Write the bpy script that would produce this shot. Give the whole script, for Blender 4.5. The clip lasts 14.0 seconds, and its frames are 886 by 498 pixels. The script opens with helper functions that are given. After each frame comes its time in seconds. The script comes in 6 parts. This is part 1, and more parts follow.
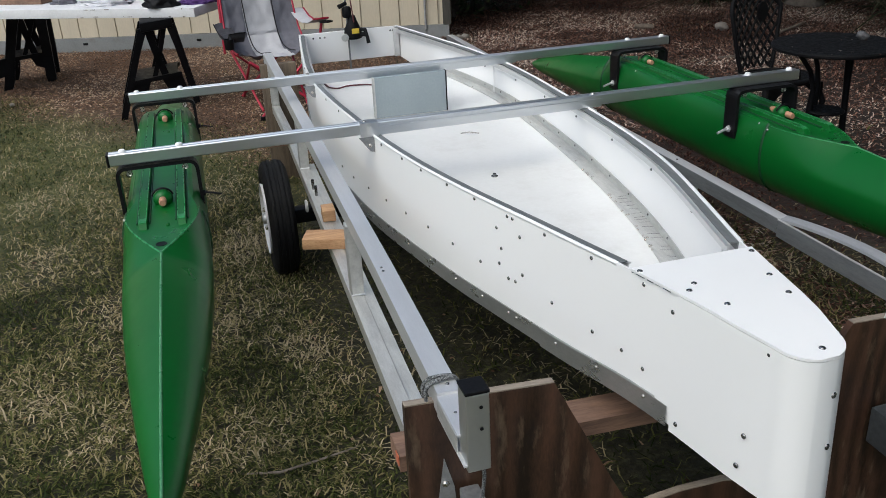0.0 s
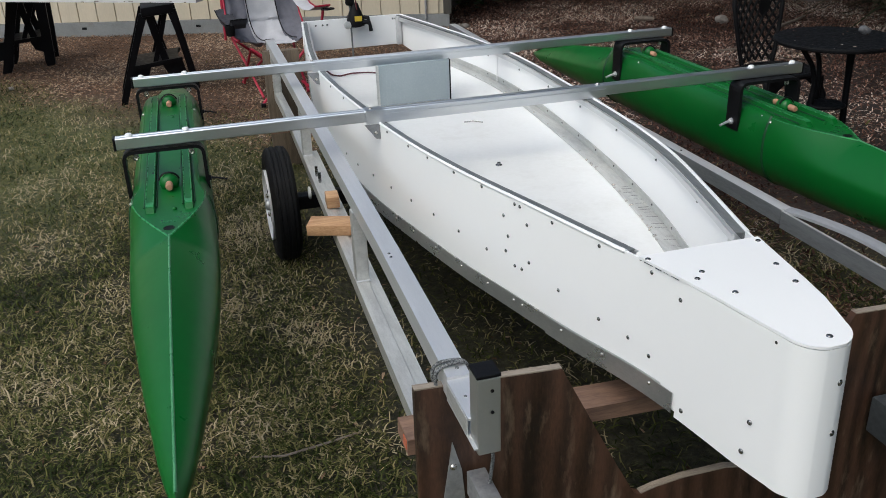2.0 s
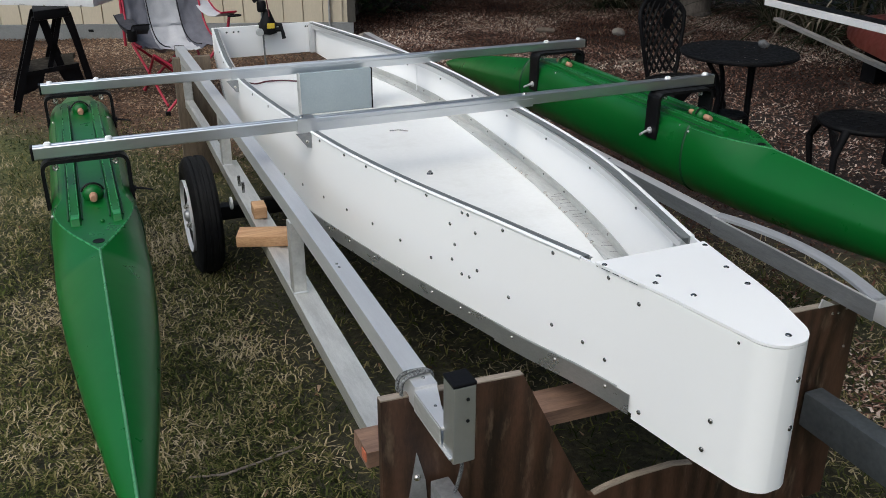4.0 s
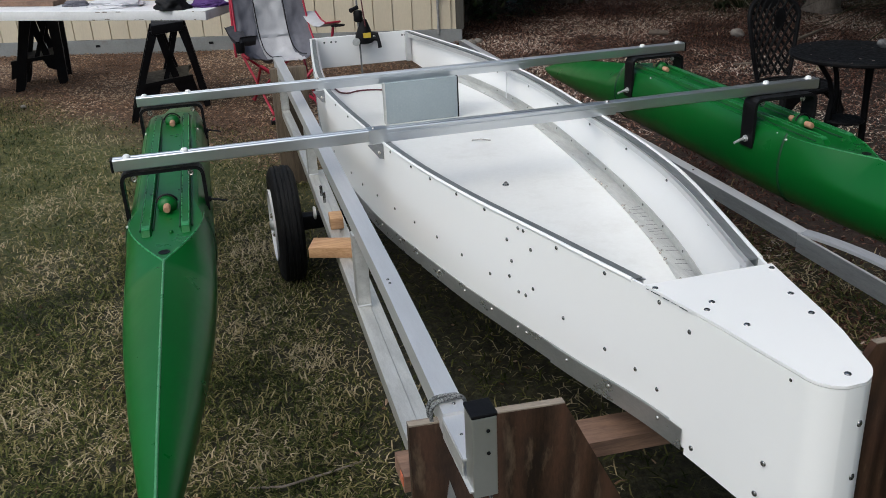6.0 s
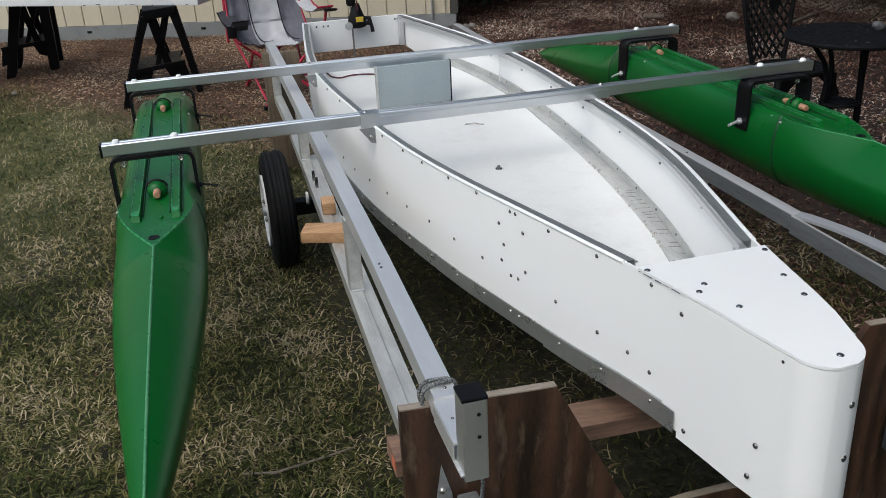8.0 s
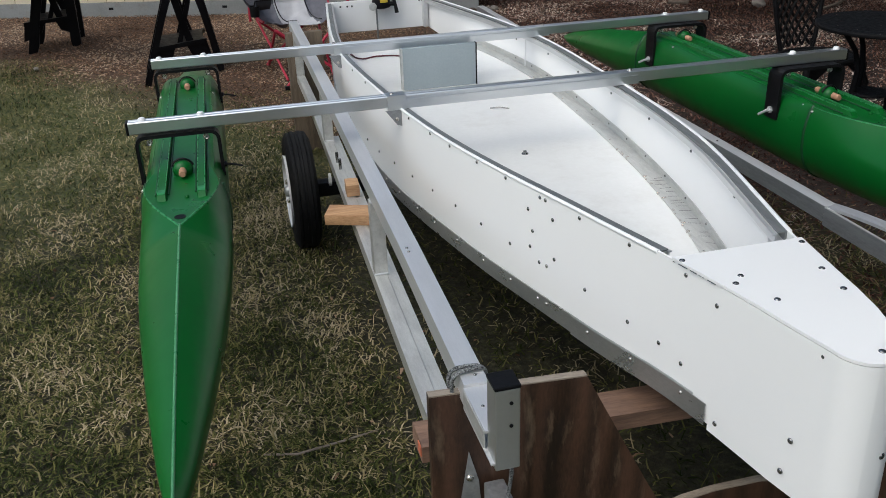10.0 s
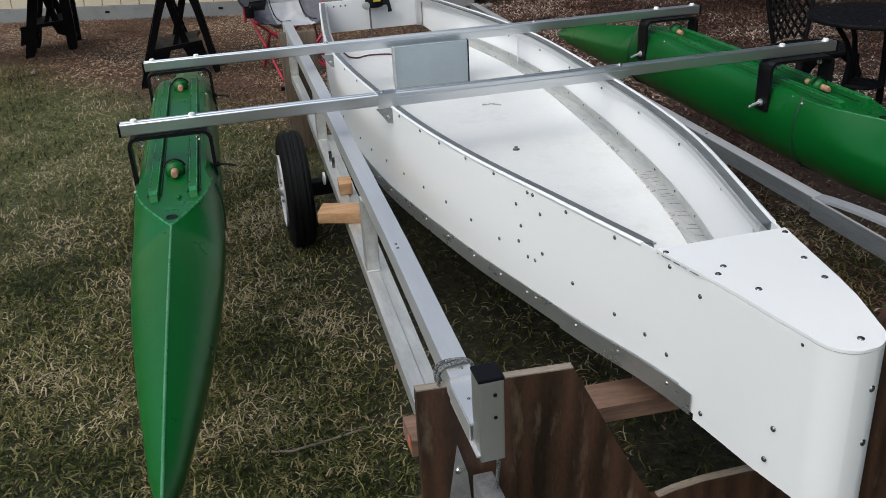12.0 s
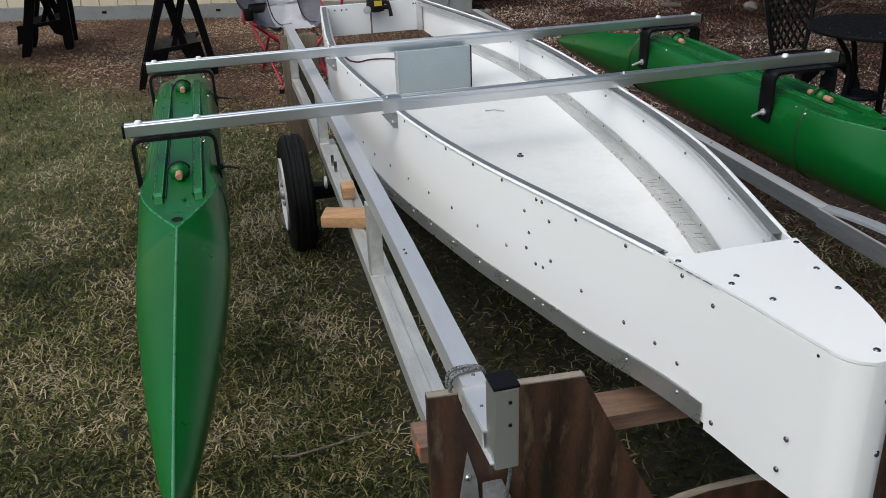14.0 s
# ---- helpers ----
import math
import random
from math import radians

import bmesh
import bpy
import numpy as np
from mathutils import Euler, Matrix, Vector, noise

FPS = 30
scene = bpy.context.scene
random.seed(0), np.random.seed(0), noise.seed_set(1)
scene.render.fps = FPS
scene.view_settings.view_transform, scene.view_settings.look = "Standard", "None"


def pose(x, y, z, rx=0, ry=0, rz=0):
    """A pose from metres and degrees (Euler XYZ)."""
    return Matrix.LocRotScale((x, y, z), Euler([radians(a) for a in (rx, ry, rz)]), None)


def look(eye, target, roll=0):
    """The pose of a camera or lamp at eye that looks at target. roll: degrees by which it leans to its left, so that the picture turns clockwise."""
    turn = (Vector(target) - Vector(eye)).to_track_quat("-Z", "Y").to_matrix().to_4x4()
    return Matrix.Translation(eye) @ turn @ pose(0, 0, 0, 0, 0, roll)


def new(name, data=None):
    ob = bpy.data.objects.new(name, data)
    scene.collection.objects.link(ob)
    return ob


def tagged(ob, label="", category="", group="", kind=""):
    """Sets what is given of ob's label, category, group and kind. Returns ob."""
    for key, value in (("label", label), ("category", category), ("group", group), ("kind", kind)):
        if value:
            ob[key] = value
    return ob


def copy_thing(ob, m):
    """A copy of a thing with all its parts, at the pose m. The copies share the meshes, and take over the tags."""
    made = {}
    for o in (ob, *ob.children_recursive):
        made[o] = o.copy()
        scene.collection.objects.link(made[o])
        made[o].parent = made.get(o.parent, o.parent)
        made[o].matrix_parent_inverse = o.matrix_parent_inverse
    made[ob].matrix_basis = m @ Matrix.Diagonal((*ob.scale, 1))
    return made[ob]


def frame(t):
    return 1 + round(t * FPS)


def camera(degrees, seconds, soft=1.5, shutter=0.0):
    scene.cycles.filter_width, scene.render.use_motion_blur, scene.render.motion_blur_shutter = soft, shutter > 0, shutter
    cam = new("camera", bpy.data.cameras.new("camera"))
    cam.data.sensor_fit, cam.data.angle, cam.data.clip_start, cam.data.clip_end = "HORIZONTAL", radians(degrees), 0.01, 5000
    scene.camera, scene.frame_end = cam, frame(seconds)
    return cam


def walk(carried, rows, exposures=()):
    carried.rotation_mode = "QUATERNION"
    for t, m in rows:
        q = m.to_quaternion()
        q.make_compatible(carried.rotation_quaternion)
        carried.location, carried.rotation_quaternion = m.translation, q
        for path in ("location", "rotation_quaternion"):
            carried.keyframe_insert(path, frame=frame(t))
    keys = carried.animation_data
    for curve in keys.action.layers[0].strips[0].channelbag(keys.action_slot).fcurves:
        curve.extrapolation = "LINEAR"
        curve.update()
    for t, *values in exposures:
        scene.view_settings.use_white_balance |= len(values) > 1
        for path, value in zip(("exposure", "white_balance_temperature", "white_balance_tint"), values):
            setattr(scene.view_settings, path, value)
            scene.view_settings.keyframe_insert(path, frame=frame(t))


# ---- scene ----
cam = camera(53.87, 14.0, soft=0.9)
PATH = [
    (0, (0.0520, 0.0883, 1.5840), (0.5441, 1.8478, 0.7705), -2.83),
    (0.5, (0.0475, 0.0905, 1.5809), (0.5403, 1.8467, 0.7607), -2.75),
    (1, (0.0461, 0.0869, 1.5764), (0.5404, 1.8395, 0.7493), -2.56),
    (1.5, (0.0401, 0.0766, 1.5792), (0.5389, 1.8254, 0.7468), -2.26),
    (2, (0.0148, 0.0801, 1.5836), (0.5164, 1.8273, 0.7496), -1.98),
    (2.5, (-0.0342, 0.0888, 1.5850), (0.4771, 1.8361, 0.7570), -1.63),
    (3, (-0.1008, 0.1008, 1.5892), (0.5509, 1.8091, 0.7788), 0.49),
    (3.2, (-0.1266, 0.1087, 1.5869), (0.5867, 1.7887, 0.7692), 0.88),
    (3.6, (-0.1375, 0.1207, 1.5842), (0.6187, 1.7796, 0.7617), 0.94),
    (4.1, (-0.0979, 0.1366, 1.5820), (0.6219, 1.8142, 0.7650), -0.01),
    (4.7, (-0.0164, 0.1523, 1.5809), (0.5942, 1.8787, 0.7768), -1.64),
    (5.3, (0.0480, 0.1587, 1.5809), (0.5636, 1.9192, 0.7840), -2.59),
    (5.5, (0.0656, 0.1586, 1.5811), (0.5547, 1.9266, 0.7842), -2.67),
    (6, (0.0765, 0.1477, 1.5769), (0.5450, 1.9179, 0.7725), -2.57),
    (6.5, (0.0771, 0.1410, 1.5797), (0.5498, 1.9070, 0.7687), -2.70),
    (7, (0.0630, 0.1324, 1.5796), (0.5265, 1.9014, 0.7697), -3.02),
    (7.5, (0.0703, 0.1371, 1.5743), (0.5241, 1.9062, 0.7592), -3.10),
    (8, (0.0894, 0.1555, 1.5644), (0.5618, 1.9114, 0.7315), -2.74),
    (8.2, (0.0899, 0.1621, 1.5650), (0.5773, 1.9086, 0.7212), -2.41),
    (8.7, (0.0842, 0.1716, 1.5655), (0.5785, 1.9096, 0.7081), -2.00),
    (9.25, (0.0705, 0.1781, 1.5647), (0.5429, 1.9192, 0.7012), -1.90),
    (9.8, (0.0608, 0.1818, 1.5627), (0.5042, 1.9292, 0.6967), -1.99),
    (10.3, (0.0660, 0.1837, 1.5598), (0.4972, 1.9322, 0.6898), -2.12),
    (10.5, (0.0745, 0.1846, 1.5579), (0.5065, 1.9310, 0.6843), -2.18),
    (11, (0.0854, 0.1861, 1.5599), (0.5282, 1.9303, 0.6873), -2.10),
    (11.5, (0.0931, 0.1784, 1.5634), (0.5283, 1.9250, 0.6917), -2.59),
    (12, (0.0880, 0.1590, 1.5610), (0.5187, 1.9078, 0.6915), -2.95),
    (12.5, (0.0816, 0.1459, 1.5534), (0.4961, 1.8998, 0.6863), -2.92),
    (13, (0.0806, 0.1688, 1.5547), (0.4941, 1.9240, 0.6899), -3.08),
    (13.5, (0.0613, 0.1693, 1.5617), (0.4919, 1.9234, 0.7028), -2.74),
    (14, (0.0491, 0.1745, 1.5635), (0.5019, 1.9222, 0.7029), -1.97),
]
walk(cam, [(t, look(eye, target, roll)) for t, eye, target, roll in PATH],
     exposures=[(0.0, 0.18, 5900, 4.5), (3.2, 0.18, 5900, 4.5), (5.3, 0.11, 5900, 4.5), (14.0, 0.11, 5900, 4.5)])

# ---- light: a bright overcast sky, open to one side ----
SUN_UP, SUN_ROUND = 56.0, 238.0
world = bpy.data.worlds.new("overcast_sky")
scene.world = world
world.use_nodes = True
wn = world.node_tree.nodes
sky = wn.new("ShaderNodeTexSky")
sky.sky_type, sky.sun_disc = "NISHITA", False
sky.sun_elevation, sky.sun_rotation = radians(SUN_UP), radians(SUN_ROUND)
sky.dust_density, sky.air_density, sky.ozone_density = 6.0, 1.2, 1.0
world.node_tree.links.new(sky.outputs[0], wn["Background"].inputs[0])
wn["Background"].inputs[1].default_value = 0.13
sun = new("sun", bpy.data.lights.new("sun", "SUN"))
sun.data.energy, sun.data.angle, sun.data.color = 0.9, radians(85), (1.0, 0.98, 0.96)
az, el = radians(SUN_ROUND), radians(SUN_UP)
sun.matrix_world = look((0, 0, 20), (-math.sin(az) * math.cos(el), -math.cos(az) * math.cos(el), 20 - math.sin(el)))


# ---- materials ----
def surface(name, a, b=None, rough=0.5, metal=0.0, big=2.0, fine=60.0, bump=0.1, stretch=(1, 1, 1), dirt=None, dirt_amount=0.0,
            spread=0.0, rough_vary=0.12, detail_mix=0.35, wave=0.0, gloss=0.5, streak=None):
    """A material of two tones mixed at two scales, with fine relief, gloss that varies, and stains of a third tone."""
    b = b or tuple(c * 0.8 for c in a)
    m = bpy.data.materials.new(name)
    m.use_nodes = True
    n, link = m.node_tree.nodes, m.node_tree.links.new
    p = n["Principled BSDF"]
    co, mp = n.new("ShaderNodeTexCoord"), n.new("ShaderNodeMapping")
    mp.inputs["Scale"].default_value = stretch
    link(co.outputs["Object"], mp.inputs[0])

    def noisy(scale, detail=4.0, rgh=0.6, raw=False):
        t = n.new("ShaderNodeTexNoise")
        t.inputs["Scale"].default_value, t.inputs["Detail"].default_value, t.inputs["Roughness"].default_value = scale, detail, rgh
        link((co.outputs["Object"] if raw else mp.outputs[0]), t.inputs["Vector"])
        return t.outputs["Fac"]

    def ranged(value, lo, hi, to_lo=0.0, to_hi=1.0):
        r = n.new("ShaderNodeMapRange")
        for i, v in enumerate((lo, hi, to_lo, to_hi)):
            r.inputs[i + 1].default_value = v
        link(value, r.inputs[0])
        return r.outputs[0]

    def mixed(f, c1, c2):
        x = n.new("ShaderNodeMix")
        x.data_type = "RGBA"
        for sock, v in ((x.inputs[0], f), (x.inputs[6], c1), (x.inputs[7], c2)):
            if hasattr(v, "is_linked"):
                link(v, sock)
            else:
                sock.default_value = v if isinstance(v, float) else (*v, 1.0)
        return x.outputs[2]

    large, small = noisy(big), noisy(fine, 3.0)
    add = n.new("ShaderNodeMath")
    add.operation = "MULTIPLY_ADD"
    link(ranged(small, 0.3, 0.7, -detail_mix, detail_mix), add.inputs[0])
    add.inputs[1].default_value = 1.0
    tone = ranged(large, 0.33, 0.67)
    if wave:
        wv, blend = n.new("ShaderNodeTexWave"), n.new("ShaderNodeMath")
        wv.wave_type, wv.bands_direction = "BANDS", "X"
        wv.inputs["Scale"].default_value, wv.inputs["Distortion"].default_value = wave, 15.0
        wv.inputs["Detail"].default_value, wv.inputs["Detail Scale"].default_value = 2.0, 0.55
        link(mp.outputs[0], wv.inputs["Vector"])
        blend.operation = "MULTIPLY_ADD"
        link(wv.outputs["Fac"], blend.inputs[0])
        blend.inputs[1].default_value = 0.5
        link(ranged(large, 0.3, 0.7, -0.15, 0.6), blend.inputs[2])
        tone = blend.outputs[0]
    link(tone, add.inputs[2])
    clampd = n.new("ShaderNodeClamp")
    link(add.outputs[0], clampd.inputs[0])
    colour = mixed(clampd.outputs[0], a, b)
    if streak:
        lines = noisy(9.0, 5.0, 0.65)
        colour = mixed(ranged(lines, 0.56, 0.74, 0.0, 0.75), colour, streak)
    if dirt:
        colour = mixed(ranged(noisy(big * 2.7, 6.0, 0.7, True), 0.62 - 0.25 * dirt_amount, 0.78, 0.0, min(1.0, dirt_amount * 1.5)), colour, dirt)
    if spread:
        info, hsv = n.new("ShaderNodeObjectInfo"), n.new("ShaderNodeHueSaturation")
        link(ranged(info.outputs["Random"], 0.0, 1.0, 1 - spread, 1 + spread), hsv.inputs["Value"])
        link(colour, hsv.inputs["Color"])
        colour = hsv.outputs[0]
    link(colour, p.inputs["Base Color"])
    link(ranged(noisy(big * 4), 0.3, 0.7, max(0.03, rough - rough_vary), min(1.0, rough + rough_vary)), p.inputs["Roughness"])
    p.inputs["Metallic"].default_value = metal
    p.inputs["Specular IOR Level"].default_value = gloss
    if bump:
        bp = n.new("ShaderNodeBump")
        bp.inputs["Strength"].default_value, bp.inputs["Distance"].default_value = bump, 0.002
        link(small, bp.inputs["Height"])
        link(bp.outputs[0], p.inputs["Normal"])
    return m


def island_tones(name, tones, rough=0.8, patch=None, trans=0.0):
    """A material for loose stuff: each blade, chip or leaf takes one of a few tones; patch shifts the choice from place to place."""
    m = bpy.data.materials.new(name)
    m.use_nodes = True
    n, link = m.node_tree.nodes, m.node_tree.links.new
    p = n["Principled BSDF"]
    geo, ramp = n.new("ShaderNodeNewGeometry"), n.new("ShaderNodeValToRGB")
    ramp.color_ramp.interpolation = "LINEAR"
    while len(ramp.color_ramp.elements) < len(tones):
        ramp.color_ramp.elements.new(0.5)
    for e, (at, c) in zip(ramp.color_ramp.elements, tones):
        e.position, e.color = at, (*c, 1.0)
    value = geo.outputs["Random Per Island"]
    if patch:
        co, t, ad = n.new("ShaderNodeTexCoord"), n.new("ShaderNodeTexNoise"), n.new("ShaderNodeMath")
        t.inputs["Scale"].default_value, t.inputs["Detail"].default_value = patch, 4.0
        link(co.outputs["Object"], t.inputs["Vector"])
        r = n.new("ShaderNodeMapRange")
        for i, v in enumerate((0.32, 0.68, -0.44, 0.44)):
            r.inputs[i + 1].default_value = v
        link(t.outputs["Fac"], r.inputs[0])
        link(value, ad.inputs[0])
        link(r.outputs[0], ad.inputs[1])
        value = ad.outputs[0]
    link(value, ramp.inputs[0])
    link(ramp.outputs[0], p.inputs["Base Color"])
    p.inputs["Roughness"].default_value = rough
    p.inputs["Specular IOR Level"].default_value = 0.1
    return m


WHITE = surface("white_sheet_plastic", (0.875, 0.875, 0.87), (0.86, 0.86, 0.855), 0.32, big=1.2, fine=35, bump=0.008, rough_vary=0.02, detail_mix=0.1)
FLOORW = surface("scuffed_white_floor", (0.79, 0.79, 0.775), (0.745, 0.745, 0.725), 0.40, big=1.6, fine=50, bump=0.02, dirt=(0.52, 0.50, 0.46), dirt_amount=0.24, rough_vary=0.06)
ALU = surface("brushed_aluminium", (0.72, 0.72, 0.72), (0.66, 0.66, 0.66), 0.37, 0.56, big=3, fine=90, bump=0.02, stretch=(8, 1, 8), dirt=(0.5, 0.5, 0.5), dirt_amount=0.08, rough_vary=0.05)
ALUX = surface("brushed_aluminium_beam", (0.74, 0.76, 0.78), (0.68, 0.70, 0.72), 0.33, 0.96, big=3, fine=90, bump=0.008, stretch=(1, 8, 8), rough_vary=0.02, detail_mix=0.1)
PALEALU = surface("oxidised_aluminium", (0.66, 0.66, 0.63), (0.50, 0.50, 0.48), 0.42, 0.6, big=5, fine=120, bump=0.05, stretch=(6, 1, 6), dirt=(0.36, 0.33, 0.28), dirt_amount=0.22, detail_mix=0.3)
GALV = surface("galvanised_steel", (0.50, 0.51, 0.52), (0.36, 0.37, 0.38), 0.5, 0.75, big=14, fine=70, bump=0.08, dirt=(0.22, 0.20, 0.18), dirt_amount=0.3)
ZINC = surface("zinc_fastener", (0.60, 0.58, 0.54), (0.45, 0.43, 0.40), 0.28, 0.95, big=40, fine=300, bump=0.05)
STRIP = surface("dull_zinc_strip", (0.46, 0.47, 0.46), (0.38, 0.39, 0.38), 0.34, 0.75, big=3, fine=90, bump=0.012, stretch=(3, 1, 3))
TRIMGREY = surface("grey_edge_trim", (0.20, 0.21, 0.21), (0.16, 0.17, 0.17), 0.45, 0.25, big=3, fine=90, bump=0.03, stretch=(6, 1, 6))
POSTALU = surface("mill_aluminium_tube", (0.48, 0.485, 0.46), (0.44, 0.445, 0.42), 0.40, 0.8, big=4, fine=120, bump=0.02, detail_mix=0.2, rough_vary=0.04)
DULLALU = surface("dull_weathered_aluminium", (0.21, 0.215, 0.22), (0.16, 0.165, 0.17), 0.55, 0.35, big=4, fine=90, bump=0.06, stretch=(6, 1, 6), dirt=(0.10, 0.10, 0.10), dirt_amount=0.2)
# Grey for gussets, and for rail sides with their shade in the colour.
RAILGREY = surface("grey_aluminium_and_rail_shade", (0.36, 0.37, 0.38), (0.27, 0.28, 0.29), 0.42, 0.7, big=4, fine=90, bump=0.05, stretch=(6, 1, 6), dirt=(0.18, 0.18, 0.18), dirt_amount=0.15)
RAILTOP = surface("matt_aluminium_flange", (0.50, 0.51, 0.53), (0.42, 0.43, 0.45), 0.5, 0.5, big=4, fine=90, bump=0.04, stretch=(6, 1, 6))
DARKSTEEL = surface("dark_painted_steel", (0.085, 0.095, 0.105), (0.06, 0.068, 0.075), 0.5, 0.25, big=5, fine=80, bump=0.08, dirt=(0.16, 0.15, 0.13), dirt_amount=0.15)
SCREW = surface("weathered_screw", (0.34, 0.34, 0.34), (0.16, 0.16, 0.16), 0.22, 0.9, big=60, fine=300, bump=0.05)
GREEN = surface("green_moulded_plastic", (0.007, 0.106, 0.015), (0.007, 0.092, 0.015), 0.31, big=2.5, fine=60, bump=0.006, dirt=(0.02, 0.14, 0.04), dirt_amount=0.05, rough_vary=0.04, detail_mix=0.1, gloss=0.27)
# Two paler greens with the edge highlights put into their colour.
GLINTGREEN = surface("green_ridge_highlight", (0.085, 0.25, 0.115), (0.045, 0.19, 0.07), 0.35, big=9, fine=120, bump=0.02)
RIMGREEN = surface("green_edge_highlight", (0.035, 0.21, 0.065), (0.02, 0.17, 0.045), 0.3, big=9, fine=120, bump=0.02)
DEEPGREEN = surface("green_plastic_groove", (0.004, 0.05, 0.012), (0.005, 0.04, 0.012), 0.5, big=2.5, fine=160, bump=0.06)
BLACKST = surface("black_painted_steel", (0.006, 0.006, 0.007), (0.010, 0.010, 0.011), 0.42, big=8, fine=150, bump=0.06, gloss=0.16)
BLACKPL = surface("black_moulded_plastic", (0.005, 0.005, 0.006), (0.009, 0.009, 0.010), 0.5, big=6, fine=140, bump=0.1, dirt=(0.03, 0.027, 0.024), dirt_amount=0.12, gloss=0.14)
RUBBER = surface("tyre_rubber", (0.006, 0.006, 0.007), (0.010, 0.010, 0.010), 0.75, big=6, fine=200, bump=0.15, dirt=(0.03, 0.026, 0.022), dirt_amount=0.12, gloss=0.14)
IRON = surface("black_cast_iron", (0.003, 0.003, 0.0035), (0.007, 0.007, 0.008), 0.6, big=14, fine=160, bump=0.3, gloss=0.12)
PLY = surface("weathered_plywood", (0.088, 0.044, 0.027), (0.014, 0.008, 0.005), 0.45, big=2.2, fine=60, bump=0.12, stretch=(3.0, 3.0, 0.75), dirt=(0.006, 0.004, 0.003), dirt_amount=0.35, detail_mix=0.2, wave=1.9, streak=(0.19, 0.135, 0.085))
PLYEDGE = surface("plywood_edge", (0.30, 0.255, 0.20), (0.17, 0.135, 0.105), 0.75, big=5, fine=80, bump=0.2, stretch=(0.6, 6, 6))
LUMBER = surface("new_pine_lumber", (0.54, 0.33, 0.17), (0.34, 0.18, 0.085), 0.6, big=4, fine=40, bump=0.12, stretch=(0.6, 7, 7), dirt=(0.25, 0.14, 0.07), dirt_amount=0.2)
OLDLUM = surface("weathered_lumber", (0.25, 0.15, 0.10), (0.14, 0.085, 0.06), 0.7, big=4, fine=50, bump=0.2, stretch=(0.7, 7, 7), dirt=(0.10, 0.06, 0.04), dirt_amount=0.3)
GREYWOOD = surface("grey_weathered_wood", (0.16, 0.122, 0.084), (0.085, 0.064, 0.044), 0.75, big=3, fine=50, bump=0.2, stretch=(6, 6, 0.6), dirt=(0.08, 0.06, 0.05), dirt_amount=0.3)
DARKTRIM = surface("dark_trim", (0.07, 0.066, 0.055), (0.045, 0.042, 0.036), 0.8, big=3, fine=60, bump=0.2, stretch=(6, 6, 0.6))
PEG = surface("turned_wood_peg", (0.48, 0.27, 0.17), (0.36, 0.19, 0.11), 0.55, big=20, fine=120, bump=0.08)
ORANGE = surface("orange_marking_paint", (0.52, 0.15, 0.07), (0.40, 0.12, 0.07), 0.7, big=20, fine=120, bump=0.05)
BOXGREY = surface("grey_ribbed_plastic", (0.33, 0.38, 0.40), (0.29, 0.34, 0.36), 0.42, big=5, fine=120, bump=0.05)
ROPE = surface("braided_grey_rope", (0.26, 0.27, 0.27), (0.012, 0.012, 0.014), 0.8, big=210, fine=400, bump=0.5, detail_mix=0.6)
WIRE = surface("dark_red_cable", (0.10, 0.015, 0.02), (0.05, 0.01, 0.012), 0.4, big=20, fine=100, bump=0.02)
YELLOW = surface("yellow_sticker", (0.65, 0.48, 0.04), (0.6, 0.43, 0.04), 0.5, big=20, fine=100, bump=0.0)
CREAM = surface("cream_painted_siding", (0.61, 0.54, 0.41), (0.54, 0.48, 0.365), 0.65, big=1.4, fine=45, bump=0.12, stretch=(2, 2, 0.5), dirt=(0.38, 0.34, 0.26), dirt_amount=0.22, spread=0.03)
STONEGREY = surface("rough_grey_stone", (0.13, 0.13, 0.135), (0.06, 0.06, 0.063), 0.85, big=30, fine=160, bump=0.5)
SKIRT = surface("grey_painted_skirting", (0.24, 0.25, 0.25), (0.19, 0.20, 0.20), 0.6, big=3, fine=60, bump=0.1, dirt=(0.16, 0.12, 0.09), dirt_amount=0.35)
ROOF = surface("grey_shingle_roof", (0.14, 0.14, 0.14), (0.09, 0.09, 0.09), 0.85, big=5, fine=60, bump=0.3)
TABLEW = surface("white_painted_board", (0.76, 0.76, 0.77), (0.68, 0.68, 0.69), 0.45, big=4, fine=60, bump=0.06, dirt=(0.45, 0.44, 0.42), dirt_amount=0.25)
CLOTHG = surface("grey_canvas", (0.14, 0.14, 0.165), (0.11, 0.11, 0.13), 0.85, big=6, fine=300, bump=0.2)
CLOTHL = surface("light_grey_canvas", (0.47, 0.47, 0.49), (0.40, 0.40, 0.42), 0.8, big=6, fine=300, bump=0.2)
DARKCLOTH = surface("charcoal_canvas", (0.035, 0.035, 0.042), (0.022, 0.022, 0.028), 0.85, big=6, fine=300, bump=0.2)
CLOTHR = surface("crimson_piping_and_tube", (0.38, 0.015, 0.045), (0.28, 0.012, 0.03), 0.45, big=9, fine=150, bump=0.04)
PURPLE = surface("purple_cloth", (0.08, 0.03, 0.16), (0.05, 0.02, 0.11), 0.85, big=9, fine=200, bump=0.2)
WHITECL = surface("white_crumpled_cloth", (0.62, 0.62, 0.64), (0.48, 0.48, 0.52), 0.85, big=9, fine=200, bump=0.2)
REDPL = surface("red_plastic", (0.50, 0.03, 0.025), (0.42, 0.03, 0.02), 0.4, big=9, fine=150, bump=0.04)
REDBOAT = surface("faded_red_hull", (0.17, 0.035, 0.024), (0.12, 0.028, 0.02), 0.5, big=4, fine=90, bump=0.05, dirt=(0.14, 0.08, 0.05), dirt_amount=0.3)
